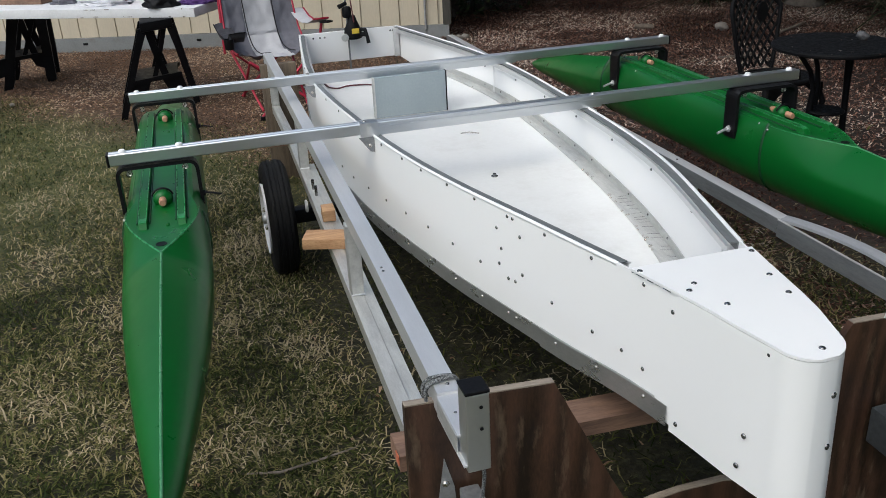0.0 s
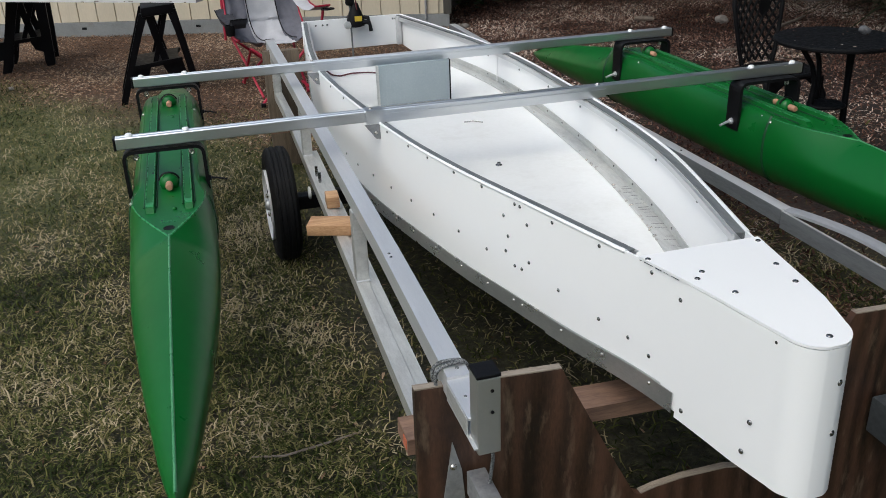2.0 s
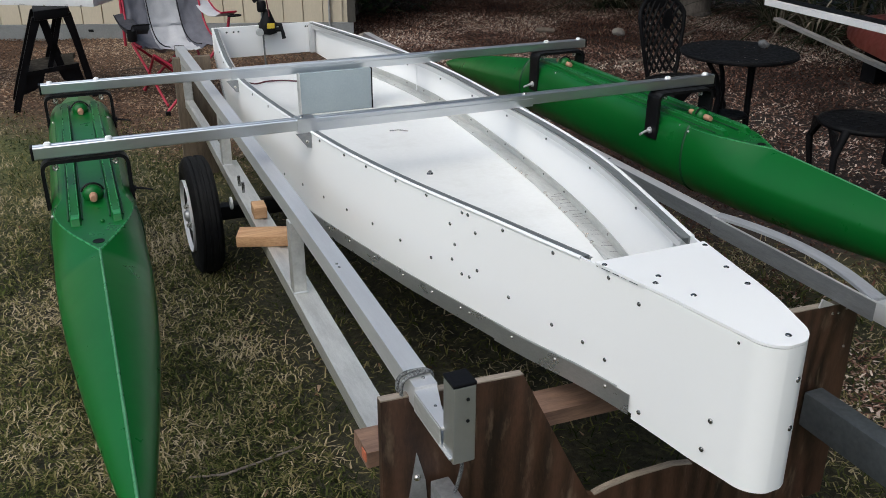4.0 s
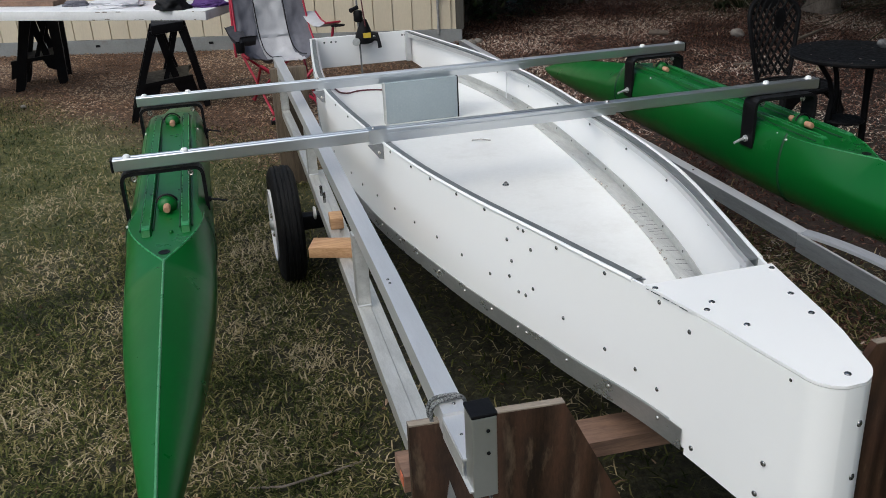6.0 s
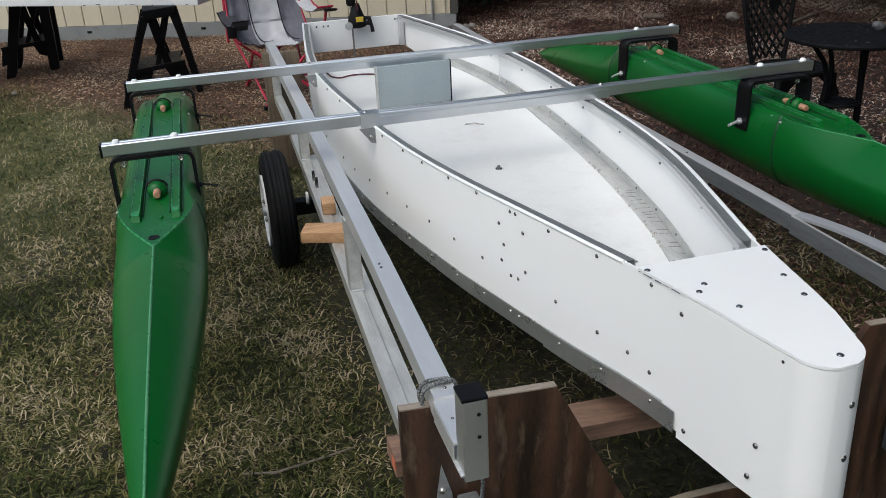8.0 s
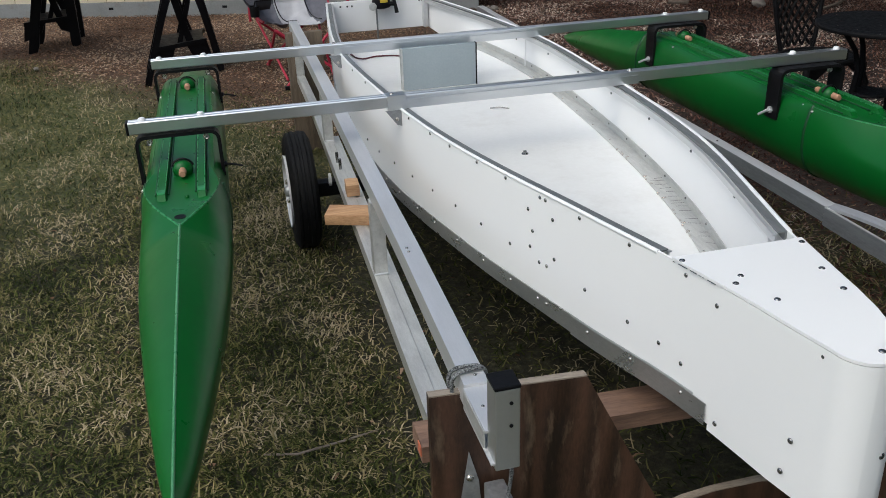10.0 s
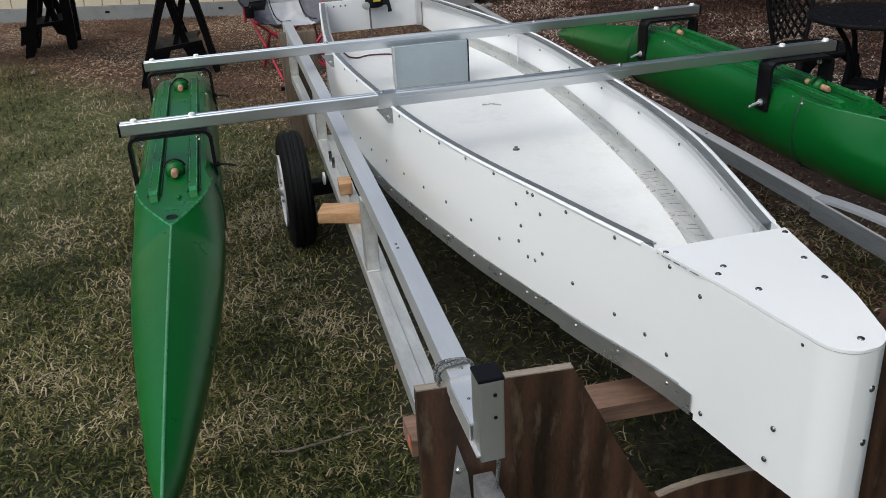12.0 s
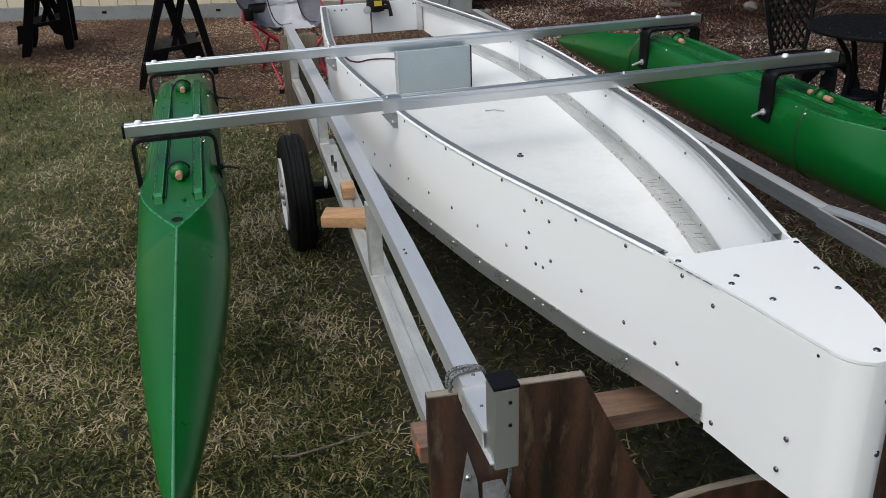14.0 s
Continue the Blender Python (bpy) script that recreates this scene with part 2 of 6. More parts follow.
STONE = surface("grey_stone", (0.26, 0.235, 0.21), (0.15, 0.135, 0.12), 0.85, big=12, fine=120, bump=0.5)
BARK = surface("pale_bark", (0.15, 0.125, 0.105), (0.07, 0.058, 0.048), 0.9, big=7, fine=70, bump=0.5, stretch=(3, 3, 0.6))
STICK = surface("dry_stick", (0.22, 0.18, 0.15), (0.12, 0.095, 0.075), 0.85, big=10, fine=100, bump=0.3)
GRASS = island_tones("dry_lawn_blades", [(0.0, (0.016, 0.022, 0.005)), (0.30, (0.062, 0.073, 0.018)), (0.55, (0.122, 0.114, 0.039)), (0.80, (0.225, 0.185, 0.090)), (1.0, (0.37, 0.305, 0.195))], 0.75, 2.0)
LITTER = island_tones("dead_leaf_litter", [(0.0, (0.026, 0.012, 0.009)), (0.40, (0.10, 0.050, 0.036)), (0.68, (0.20, 0.112, 0.084)), (0.91, (0.33, 0.232, 0.185)), (1.0, (0.56, 0.47, 0.40))], 0.85, 0.9)
MULCH = island_tones("bark_mulch_and_leaves", [(0.0, (0.05, 0.028, 0.017)), (0.35, (0.15, 0.085, 0.052)), (0.6, (0.25, 0.157, 0.10)), (0.85, (0.36, 0.25, 0.17)), (1.0, (0.46, 0.36, 0.265))], 0.85, 0.9)
DARKLEAF = island_tones("hedge_leaves", [(0.0, (0.018, 0.030, 0.012)), (0.5, (0.035, 0.055, 0.020)), (1.0, (0.07, 0.085, 0.035))], 0.55)
STRAP = island_tones("strap_leaves", [(0.0, (0.014, 0.018, 0.009)), (0.35, (0.032, 0.038, 0.018)), (0.55, (0.10, 0.083, 0.055)), (0.8, (0.20, 0.165, 0.12)), (1.0, (0.42, 0.37, 0.29))], 0.7)
PLANKGREY = surface("silvered_plank", (0.30, 0.295, 0.28), (0.22, 0.21, 0.20), 0.75, big=4, fine=60, bump=0.2, stretch=(6, 0.7, 6))


# ---- shaping helpers ----
ORIGIN = {}


def thing(name, at, label, category, group="", kind=""):
    """An empty at the base of a thing, for its parts."""
    ob = new(name)
    ob.empty_display_size = 0.1
    ob.location = at
    ORIGIN[ob] = Vector(at)
    return tagged(ob, label, category, group, kind)


def part(name, bm, material, parent=None, label="", smooth=None, place=None):
    """Links a mesh, shaped in world places or moved there by place, as one object under a thing or a part."""
    if place is not None:
        bm.transform(place)
    base = ORIGIN.get(parent, Vector()) if parent else Vector()
    bmesh.ops.recalc_face_normals(bm, faces=bm.faces)
    bmesh.ops.translate(bm, verts=bm.verts, vec=-base)
    me = bpy.data.meshes.new(name)
    if smooth is not None:
        for f in bm.faces:
            f.smooth = True
        for e in bm.edges:
            if len(e.link_faces) == 2 and e.calc_face_angle(0) > radians(smooth):
                e.smooth = False
    bm.to_mesh(me)
    bm.free()
    me.materials.append(material)
    ob = new(name, me)
    ob.parent = parent
    ORIGIN[ob] = base
    return tagged(ob, label) if label else ob


def boxed(lo, hi, bevel=0.003, turn=None, pivot=None):
    """A box with softened edges between two corners, turned round a pivot."""
    bm = bmesh.new()
    bmesh.ops.create_cube(bm, size=1.0)
    lo, hi = Vector(lo), Vector(hi)
    size, mid = hi - lo, (hi + lo) / 2
    for v in bm.verts:
        v.co = Vector((v.co.x * size.x, v.co.y * size.y, v.co.z * size.z)) + mid
    if bevel:
        bmesh.ops.bevel(bm, geom=list(bm.edges), offset=min(bevel, min(size) * 0.3), segments=2, profile=0.6, affect="EDGES")
    if turn is not None:
        bmesh.ops.rotate(bm, verts=bm.verts, cent=Vector(pivot) if pivot is not None else mid, matrix=turn.to_3x3())
    return bm


def loft(rings, caps=True, closed=True, bm=None):
    """A skin over rings of as many points each."""
    bm = bm or bmesh.new()
    rows = [[bm.verts.new(p) for p in ring] for ring in rings]
    for a, b in zip(rows, rows[1:]):
        count = len(a) if closed else len(a) - 1
        for i in range(count):
            j = (i + 1) % len(a)
            bm.faces.new((a[i], a[j], b[j], b[i]))
    if caps and closed:
        bm.faces.new(rows[0][::-1])
        bm.faces.new(rows[-1])
    return bm


def rod(points, radius, sides=10, bm=None, closed=False, flat=1.0):
    """A round bar along a line of points; radius may be a list."""
    pts = [Vector(p) for p in points]
    rad = radius if isinstance(radius, (list, tuple)) else [radius] * len(pts)
    rings, last = [], None
    for i, p in enumerate(pts):
        a = pts[i - 1] if i or closed else p
        b = pts[(i + 1) % len(pts)] if i < len(pts) - 1 or closed else p
        d = (b - a).normalized()
        if last is None:
            side = d.cross(Vector((0, 0, 1)) if abs(d.z) < 0.9 else Vector((1, 0, 0))).normalized()
        else:
            side = (last - d * last.dot(d)).normalized()
        last, up = side, side.cross(d)
        rings.append([p + rad[i] * (math.cos(k / sides * math.tau) * side + flat * math.sin(k / sides * math.tau) * up) for k in range(sides)])
    if closed:
        rings.append(rings[0])
        bm = loft(rings, False, True, bm)
        bmesh.ops.remove_doubles(bm, verts=bm.verts, dist=1e-6)
        return bm
    return loft(rings, True, True, bm)


def bar(points, wide, high, up=(0, 0, 1), bm=None):
    """A flat or square bar along a line of points."""
    pts, rings = [Vector(p) for p in points], []
    for i, p in enumerate(pts):
        d = (pts[min(i + 1, len(pts) - 1)] - pts[max(i - 1, 0)]).normalized()
        side = d.cross(Vector(up)).normalized()
        top = side.cross(d)
        rings.append([p + side * sx * wide / 2 + top * sz * high / 2 for sx, sz in ((-1, -1), (1, -1), (1, 1), (-1, 1))])
    return loft(rings, True, True, bm)


def rounded(points, reach=0.03, steps=5):
    """A line of points with its corners rounded off."""
    pts = [Vector(p) for p in points]
    out = [pts[0]]
    for a, b, c in zip(pts, pts[1:], pts[2:]):
        u, v = (a - b), (c - b)
        r = min(reach, u.length * 0.45, v.length * 0.45)
        s, e = b + u.normalized() * r, b + v.normalized() * r
        out += [s.lerp(b, k / steps).lerp(b.lerp(e, k / steps), k / steps) for k in range(steps + 1)]
    return out + [pts[-1]]


def plate(outline, axis, at, thick):
    """A flat sheet cut to an outline of two coordinates, standing across an axis."""
    def put(u, v, w):
        return {"x": (w, u, v), "y": (u, w, v), "z": (u, v, w)}[axis]
    return loft([[put(u, v, at) for u, v in outline], [put(u, v, at + thick) for u, v in outline]])


def dome(at, radius, high, way=(0, 0, 1), sides=10):
    """The head of a fastener: a low dome that faces a way."""
    turn = Vector(way).to_track_quat("Z", "Y").to_matrix()
    rings = []
    for s, h in ((1.0, -0.3), (1.0, 0.25), (0.75, 0.75), (0.35, 1.0)):
        rings.append([Vector(at) + turn @ Vector((radius * s * math.cos(k / sides * math.tau), radius * s * math.sin(k / sides * math.tau), high * h)) for k in range(sides)])
    return loft(rings)


def lathe(profile, at, sides=28, axis="z"):
    """A turned body from pairs of radius and height."""
    rings = []
    for r, h in profile:
        ring = []
        for k in range(sides):
            c, s = r * math.cos(k / sides * math.tau), r * math.sin(k / sides * math.tau)
            ring.append(Vector(at) + Vector({"z": (c, s, h), "x": (h, c, s), "y": (s, h, c)}[axis]))
        rings.append(ring)
    return loft(rings)


def arrayed(name, verts, faces, material, label, category):
    """Loose stuff from whole arrays: as many corners to each face."""
    me = bpy.data.meshes.new(name)
    count, corners = faces.shape
    me.vertices.add(len(verts))
    me.vertices.foreach_set("co", verts.astype(np.float32).ravel())
    me.loops.add(count * corners)
    me.loops.foreach_set("vertex_index", faces.astype(np.int32).ravel())
    me.polygons.add(count)
    me.polygons.foreach_set("loop_start", np.arange(0, count * corners, corners, dtype=np.int32))
    me.update(calc_edges=True)
    me.materials.append(material)
    return tagged(new(name, me), label, category, kind="stuff")


def curve(xs, ys):
    """A smooth curve through a few stations."""
    xs, ys = np.array(xs, float), np.array(ys, float)
    m = np.gradient(ys, xs)
    def f(x):
        x = min(max(x, xs[0]), xs[-1])
        i = min(int(np.searchsorted(xs, x, side="right")) - 1, len(xs) - 2)
        h = xs[i + 1] - xs[i]
        s = (x - xs[i]) / h
        return float((2*s**3-3*s*s+1)*ys[i] + (s**3-2*s*s+s)*h*m[i] + (3*s*s-2*s**3)*ys[i+1] + (s**3-s*s)*h*m[i+1])
    return f


CX = curve([1.07, 1.5, 1.9, 2.4, 3.8, 4.3, 5.1], [0.966, 0.985, 0.998, 1.0, 1.0, 0.99, 0.962])
BELLY = curve([1.13, 1.22, 1.32, 1.4, 1.52, 1.77, 2.2, 2.5, 2.85, 3.15, 3.5, 3.8, 4.2, 4.6, 5.1], [0.058, 0.081, 0.099, 0.114, 0.138, 0.2, 0.304, 0.354, 0.393, 0.415, 0.437, 0.443, 0.417, 0.363, 0.285])
SHEER = curve([1.07, 1.25, 1.4, 1.53, 2.2, 2.9, 3.86, 5.1], [0.822, 0.8215, 0.813, 0.806, 0.782, 0.752, 0.728, 0.72])
KEEL = curve([1.07, 1.4, 1.7, 2.2, 2.5, 2.72, 2.9, 3.1, 3.4, 3.8, 4.3, 5.1], [0.508, 0.503, 0.477, 0.464, 0.448, 0.428, 0.411, 0.397, 0.390, 0.405, 0.455, 0.55])


def CHINE(y):
    """The low edge of the side: it lifts off the keel line towards the bow."""
    return KEEL(y) + 0.012 * min(1.0, max(0.0, (2.2 - y) / 0.6))


def HW(y):
    """Half the hull's width at a station: a rounded nose, then the bellied side."""
    if y < 1.13:
        s = max(0.0, 1 - ((1.135 - y) / 0.06) ** 2)
        return 0.058 * math.sqrt(s)
    return BELLY(y)


def lawn_edge(x, y):
    """Over 0 on the bark mulch, under 0 on the lawn."""
    return (y + 1.17 * x - 5.75) / 1.54


# ---- ground ----
def ground_material():
    m = bpy.data.materials.new("lawn_soil_and_mulch")
    m.use_nodes = True
    n, link = m.node_tree.nodes, m.node_tree.links.new
    p = n["Principled BSDF"]
    co, sep = n.new("ShaderNodeTexCoord"), n.new("ShaderNodeSeparateXYZ")
    link(co.outputs["Object"], sep.inputs[0])

    def noisy(scale, detail=5.0):
        t = n.new("ShaderNodeTexNoise")
        t.inputs["Scale"].default_value, t.inputs["Detail"].default_value, t.inputs["Roughness"].default_value = scale, detail, 0.65
        link(co.outputs["Object"], t.inputs["Vector"])
        return t.outputs["Fac"]

    def calc(op, a, b=0.0, c=0.0):
        q = n.new("ShaderNodeMath")
        q.operation = op
        for i, v in enumerate((a, b, c)):
            if isinstance(v, float):
                q.inputs[i].default_value = v
            else:
                link(v, q.inputs[i])
        return q.outputs[0]

    def tones(value, stops):
        r = n.new("ShaderNodeValToRGB")
        while len(r.color_ramp.elements) < len(stops):
            r.color_ramp.elements.new(0.5)
        for e, (at, c) in zip(r.color_ramp.elements, stops):
            e.position, e.color = at, (*c, 1.0)
        link(value, r.inputs[0])
        return r.outputs[0]

    edge = calc("MULTIPLY_ADD", sep.outputs[0], 1.17, sep.outputs[1])
    edge = calc("MULTIPLY_ADD", noisy(2.2), 1.6, edge)
    edge = calc("MULTIPLY_ADD", edge, 1.1, -(5.75 + 0.8) * 1.1 + 0.5)
    cl = n.new("ShaderNodeClamp")
    link(edge, cl.inputs[0])
    soil = tones(noisy(38.0), [(0.3, (0.009, 0.009, 0.004)), (0.5, (0.026, 0.024, 0.010)), (0.7, (0.066, 0.058, 0.026))])
    far_lawn = tones(noisy(26.0), [(0.3, (0.035, 0.045, 0.012)), (0.5, (0.075, 0.084, 0.024)), (0.7, (0.14, 0.135, 0.05))])
    dx = calc("MULTIPLY_ADD", sep.outputs[0], 1.0, -0.4)
    dy = calc("MULTIPLY_ADD", sep.outputs[1], 1.0, -2.2)
    dist = calc("SQRT", calc("ADD", calc("MULTIPLY", dx, dx), calc("MULTIPLY", dy, dy)), 0.0)
    cf, xf = n.new("ShaderNodeClamp"), n.new("ShaderNodeMix")
    link(calc("MULTIPLY_ADD", dist, 0.8, -1.5), cf.inputs[0])
    xf.data_type = "RGBA"
    link(cf.outputs[0], xf.inputs[0])
    link(soil, xf.inputs[6])
    link(far_lawn, xf.inputs[7])
    soil = xf.outputs[2]
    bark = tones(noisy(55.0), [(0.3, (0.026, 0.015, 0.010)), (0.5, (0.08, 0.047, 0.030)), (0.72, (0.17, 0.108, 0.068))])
    # Dark soil to the east, with the trees' shade put into its tone.
    shaded_humus = tones(noisy(30.0), [(0.3, (0.006, 0.004, 0.003)), (0.5, (0.020, 0.012, 0.009)), (0.72, (0.055, 0.036, 0.028))])
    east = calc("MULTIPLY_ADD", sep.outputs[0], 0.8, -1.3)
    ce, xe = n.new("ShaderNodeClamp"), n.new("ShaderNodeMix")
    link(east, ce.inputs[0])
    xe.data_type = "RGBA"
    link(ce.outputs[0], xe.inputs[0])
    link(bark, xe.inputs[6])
    link(shaded_humus, xe.inputs[7])
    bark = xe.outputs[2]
    x = n.new("ShaderNodeMix")
    x.data_type = "RGBA"
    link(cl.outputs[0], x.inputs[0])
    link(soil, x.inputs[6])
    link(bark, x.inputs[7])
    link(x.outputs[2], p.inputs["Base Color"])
    p.inputs["Roughness"].default_value = 0.95
    bp = n.new("ShaderNodeBump")
    bp.inputs["Strength"].default_value, bp.inputs["Distance"].default_value = 0.8, 0.02
    link(noisy(45.0), bp.inputs["Height"])
    link(bp.outputs[0], p.inputs["Normal"])
    return m


gbm = bmesh.new()
cells = [-60, -30, -15, -8] + [v * 0.25 for v in range(-24, 33)] + [10, 15, 30, 60]
rows = [-60, -30, -12, -4] + [v * 0.25 for v in range(-4, 45)] + [13, 18, 30, 60]
grid = [[gbm.verts.new((x, y, 0.012 * noise.noise((x * 1.3, y * 1.3, 0)) * (1 if abs(x) < 8 and abs(y) < 11 else 0) - 0.012)) for x in cells] for y in rows]
for j in range(len(rows) - 1):
    for i in range(len(cells) - 1):
        gbm.faces.new((grid[j][i], grid[j][i + 1], grid[j + 1][i + 1], grid[j + 1][i]))
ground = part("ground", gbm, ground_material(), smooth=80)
tagged(ground, "dry patchy lawn meeting a bed of bark mulch", "ground", kind="structure")

rng = np.random.default_rng(7)


def scatter(count, x0, x1, y0, y1, keep):
    """Places on the ground where keep, from 0 to 1, lets them stay."""
    p = rng.uniform((x0, y0), (x1, y1), (count, 2))
    return p[rng.random(count) < keep(p[:, 0], p[:, 1])]


def patchy(x, y):
    return 0.5 + 0.25 * np.sin(2.1 * x + 1.3 * np.sin(1.7 * y)) + 0.25 * np.sin(2.9 * y + 1.1 * np.sin(2.3 * x + 1.0))


def blades(places, long_lo, long_hi, wide, lie):
    """Bent strips, standing or lying, each with a root, a waist and a tip."""
    n = len(places)
    a = rng.uniform(0, math.tau, n)
    d = np.stack([np.cos(a), np.sin(a), np.zeros(n)], 1)
    s = np.stack([-np.sin(a), np.cos(a), np.zeros(n)], 1)
    size = rng.uniform(long_lo, long_hi, n)[:, None]
    up = np.array([[0, 0, 1.0]])
    tip = rng.uniform(lie[0], lie[1], n)[:, None]
    bend = a + rng.normal(0, 1.1, n)
    d2 = np.stack([np.cos(bend), np.sin(bend), np.zeros(n)], 1)
    base = np.concatenate([places, rng.uniform(-0.008, 0.004, (n, 1))], 1)
    mid = base + d * size * 0.45 * np.cos(tip * 0.8) + up * size * 0.55 * np.sin(tip * 0.9)
    end = mid + d2 * size * 0.5 * np.cos(tip * 0.4) + up * size * 0.4 * np.sin(tip * 0.45 - 0.2)
    w = (wide * rng.uniform(0.6, 1.3, n))[:, None]
    v = np.stack([base - s * w, base + s * w, mid + s * w * 0.9, mid - s * w * 0.9, end + s * w * 0.3, end - s * w * 0.3], 1)
    f = np.array([[0, 1, 2, 3], [3, 2, 4, 5]])[None] + 6 * np.arange(n)[:, None, None]
    return v.reshape(-1, 3), f.reshape(-1, 4)


def on_lawn(x, y):
    return np.clip(0.5 - 1.4 * lawn_edge(x, y) + 0.8 * (patchy(x * 1.5, y * 1.5) - 0.5), 0.02, 1) * (0.45 + 0.55 * patchy(x, y))


def nearby(x, y):
    """One on the close-cropped lawn round the boat, fading out at its edges."""
    return np.clip((x + 3.2) / 0.9, 0, 1) * np.clip((3.6 - x) / 0.8, 0, 1) * np.clip((y - 0.35) / 0.8, 0, 1)


def beneath(x, y):
    """How far a place lies under the hull, where little grows."""
    return np.clip((0.72 - np.abs(x - 1.02)) * 5, 0, 1) * np.clip((y - 1.25) * 4, 0, 1) * np.clip((4.9 - y) * 2, 0, 1)


places = np.concatenate([scatter(330000, -3.2, 3.6, 0.4, 8.0, lambda x, y: on_lawn(x, y) * nearby(x, y)), scatter(150000, -2.4, 1.8, 0.7, 4.6, lambda x, y: on_lawn(x, y) * np.clip((x + 2.4) * 1.5, 0, 1) * np.clip((1.8 - x) * 2, 0, 1) * np.clip((y - 0.7) * 3, 0, 1) * np.clip((4.6 - y) * 1.2, 0, 1))])
places = places[rng.random(len(places)) > 0.86 * beneath(places[:, 0], places[:, 1])]
turf = blades(places, 0.018, 0.060, 0.0023, (0.0, 1.0))
wide_turf = blades(scatter(110000, -9.0, 7.0, -6.0, 8.5, lambda x, y: on_lawn(x, y) * (1 - nearby(x, y))), 0.04, 0.09, 0.005, (0.0, 0.7))
turf = (np.concatenate([turf[0], wide_turf[0]]), np.concatenate([turf[1], wide_turf[1] + len(turf[0])]))
arrayed("grass", *turf, GRASS, "short dry lawn grass, green and straw coloured", "grass")


def on_mulch(x, y):
    thin = 1 - 0.42 * np.clip((x - 1.6) * 0.8, 0, 1) * np.clip((7.5 - y) / 2.5, 0.15, 1) * (0.55 + 0.9 * patchy(x * 2.3 + 1, y * 2.1))
    return np.clip(0.5 + 1.6 * lawn_edge(x, y) + 0.7 * (patchy(x * 1.7, y * 1.3) - 0.5), 0.012, 1) * np.clip(thin, 0.1, 1)


def eastward(x, y):
    return np.clip((x - 1.9 + 0.5 * (patchy(x, y) - 0.5)) * 2.0, 0, 1)


chips = blades(scatter(190000, -3.5, 3.0, 1.0, 11.5, lambda x, y: on_mulch(x, y) * (1 - eastward(x, y))), 0.012, 0.044, 0.0052, (-0.05, 0.5))
arrayed("bark_mulch", *chips, MULCH, "brown bark chips and dry leaves", "mulch")
dead = blades(scatter(300000, 1.5, 7.5, 1.0, 11.5, lambda x, y: on_mulch(x, y) * eastward(x, y) * np.clip(0.5 + 0.2 * (y - 3.2), 0.45, 1.0)), 0.012, 0.050, 0.0048, (-0.05, 0.8))
strewn = blades(scatter(24000, 1.35, 2.5, 1.6, 5.2, lambda x, y: np.clip((x - 1.35) * 4, 0, 1) * np.clip((2.5 - x) * 3, 0, 1) * (0.3 + 0.7 * patchy(x * 3, y * 3))), 0.012, 0.045, 0.0045, (-0.05, 0.7))
dead = (np.concatenate([dead[0], strewn[0]]), np.concatenate([dead[1], strewn[1] + len(dead[0])]))
arrayed("leaf_litter", *dead, LITTER, "pale dead leaves and twigs on dark soil", "leaf litter")


# ---- the boat's main hull ----
def stations(a, b, count):
    return [a + (b - a) * k / (count - 1) for k in range(count)]


BOW, STERN = 1.0765, 5.1
NOSE = [BOW + 0.055 * (1 - math.cos(k / 10 * math.pi / 2)) for k in range(11)]
LINE = NOSE + stations(1.15, STERN, 58)


def side_at(y, way, off=0.0):
    """A place on the hull's outside at a station, moved out by off."""
    e = 0.004
    lo, hi = max(y - e, BOW), min(y + e, STERN)
    t = Vector((way * (HW(hi) - HW(lo)) + CX(hi) - CX(lo), hi - lo, 0)).normalized()
    nrm = Vector((t.y, -t.x, 0)) * way
    return Vector((CX(y) + way * HW(y), y, 0)) + nrm * off, nrm


def skin(ys, way, low, high, inner, outer):
    """A bent sheet along the hull's side between two heights, from inner to outer proudness."""
    rings = []
    for y in ys:
        a, b = side_at(y, way, outer)[0], side_at(y, way, inner)[0]
        l, h = low(y), high(y)
        rings.append([(a.x, a.y, l), (b.x, b.y, l), (b.x, b.y, h), (a.x, a.y, h)])
    return loft(rings)


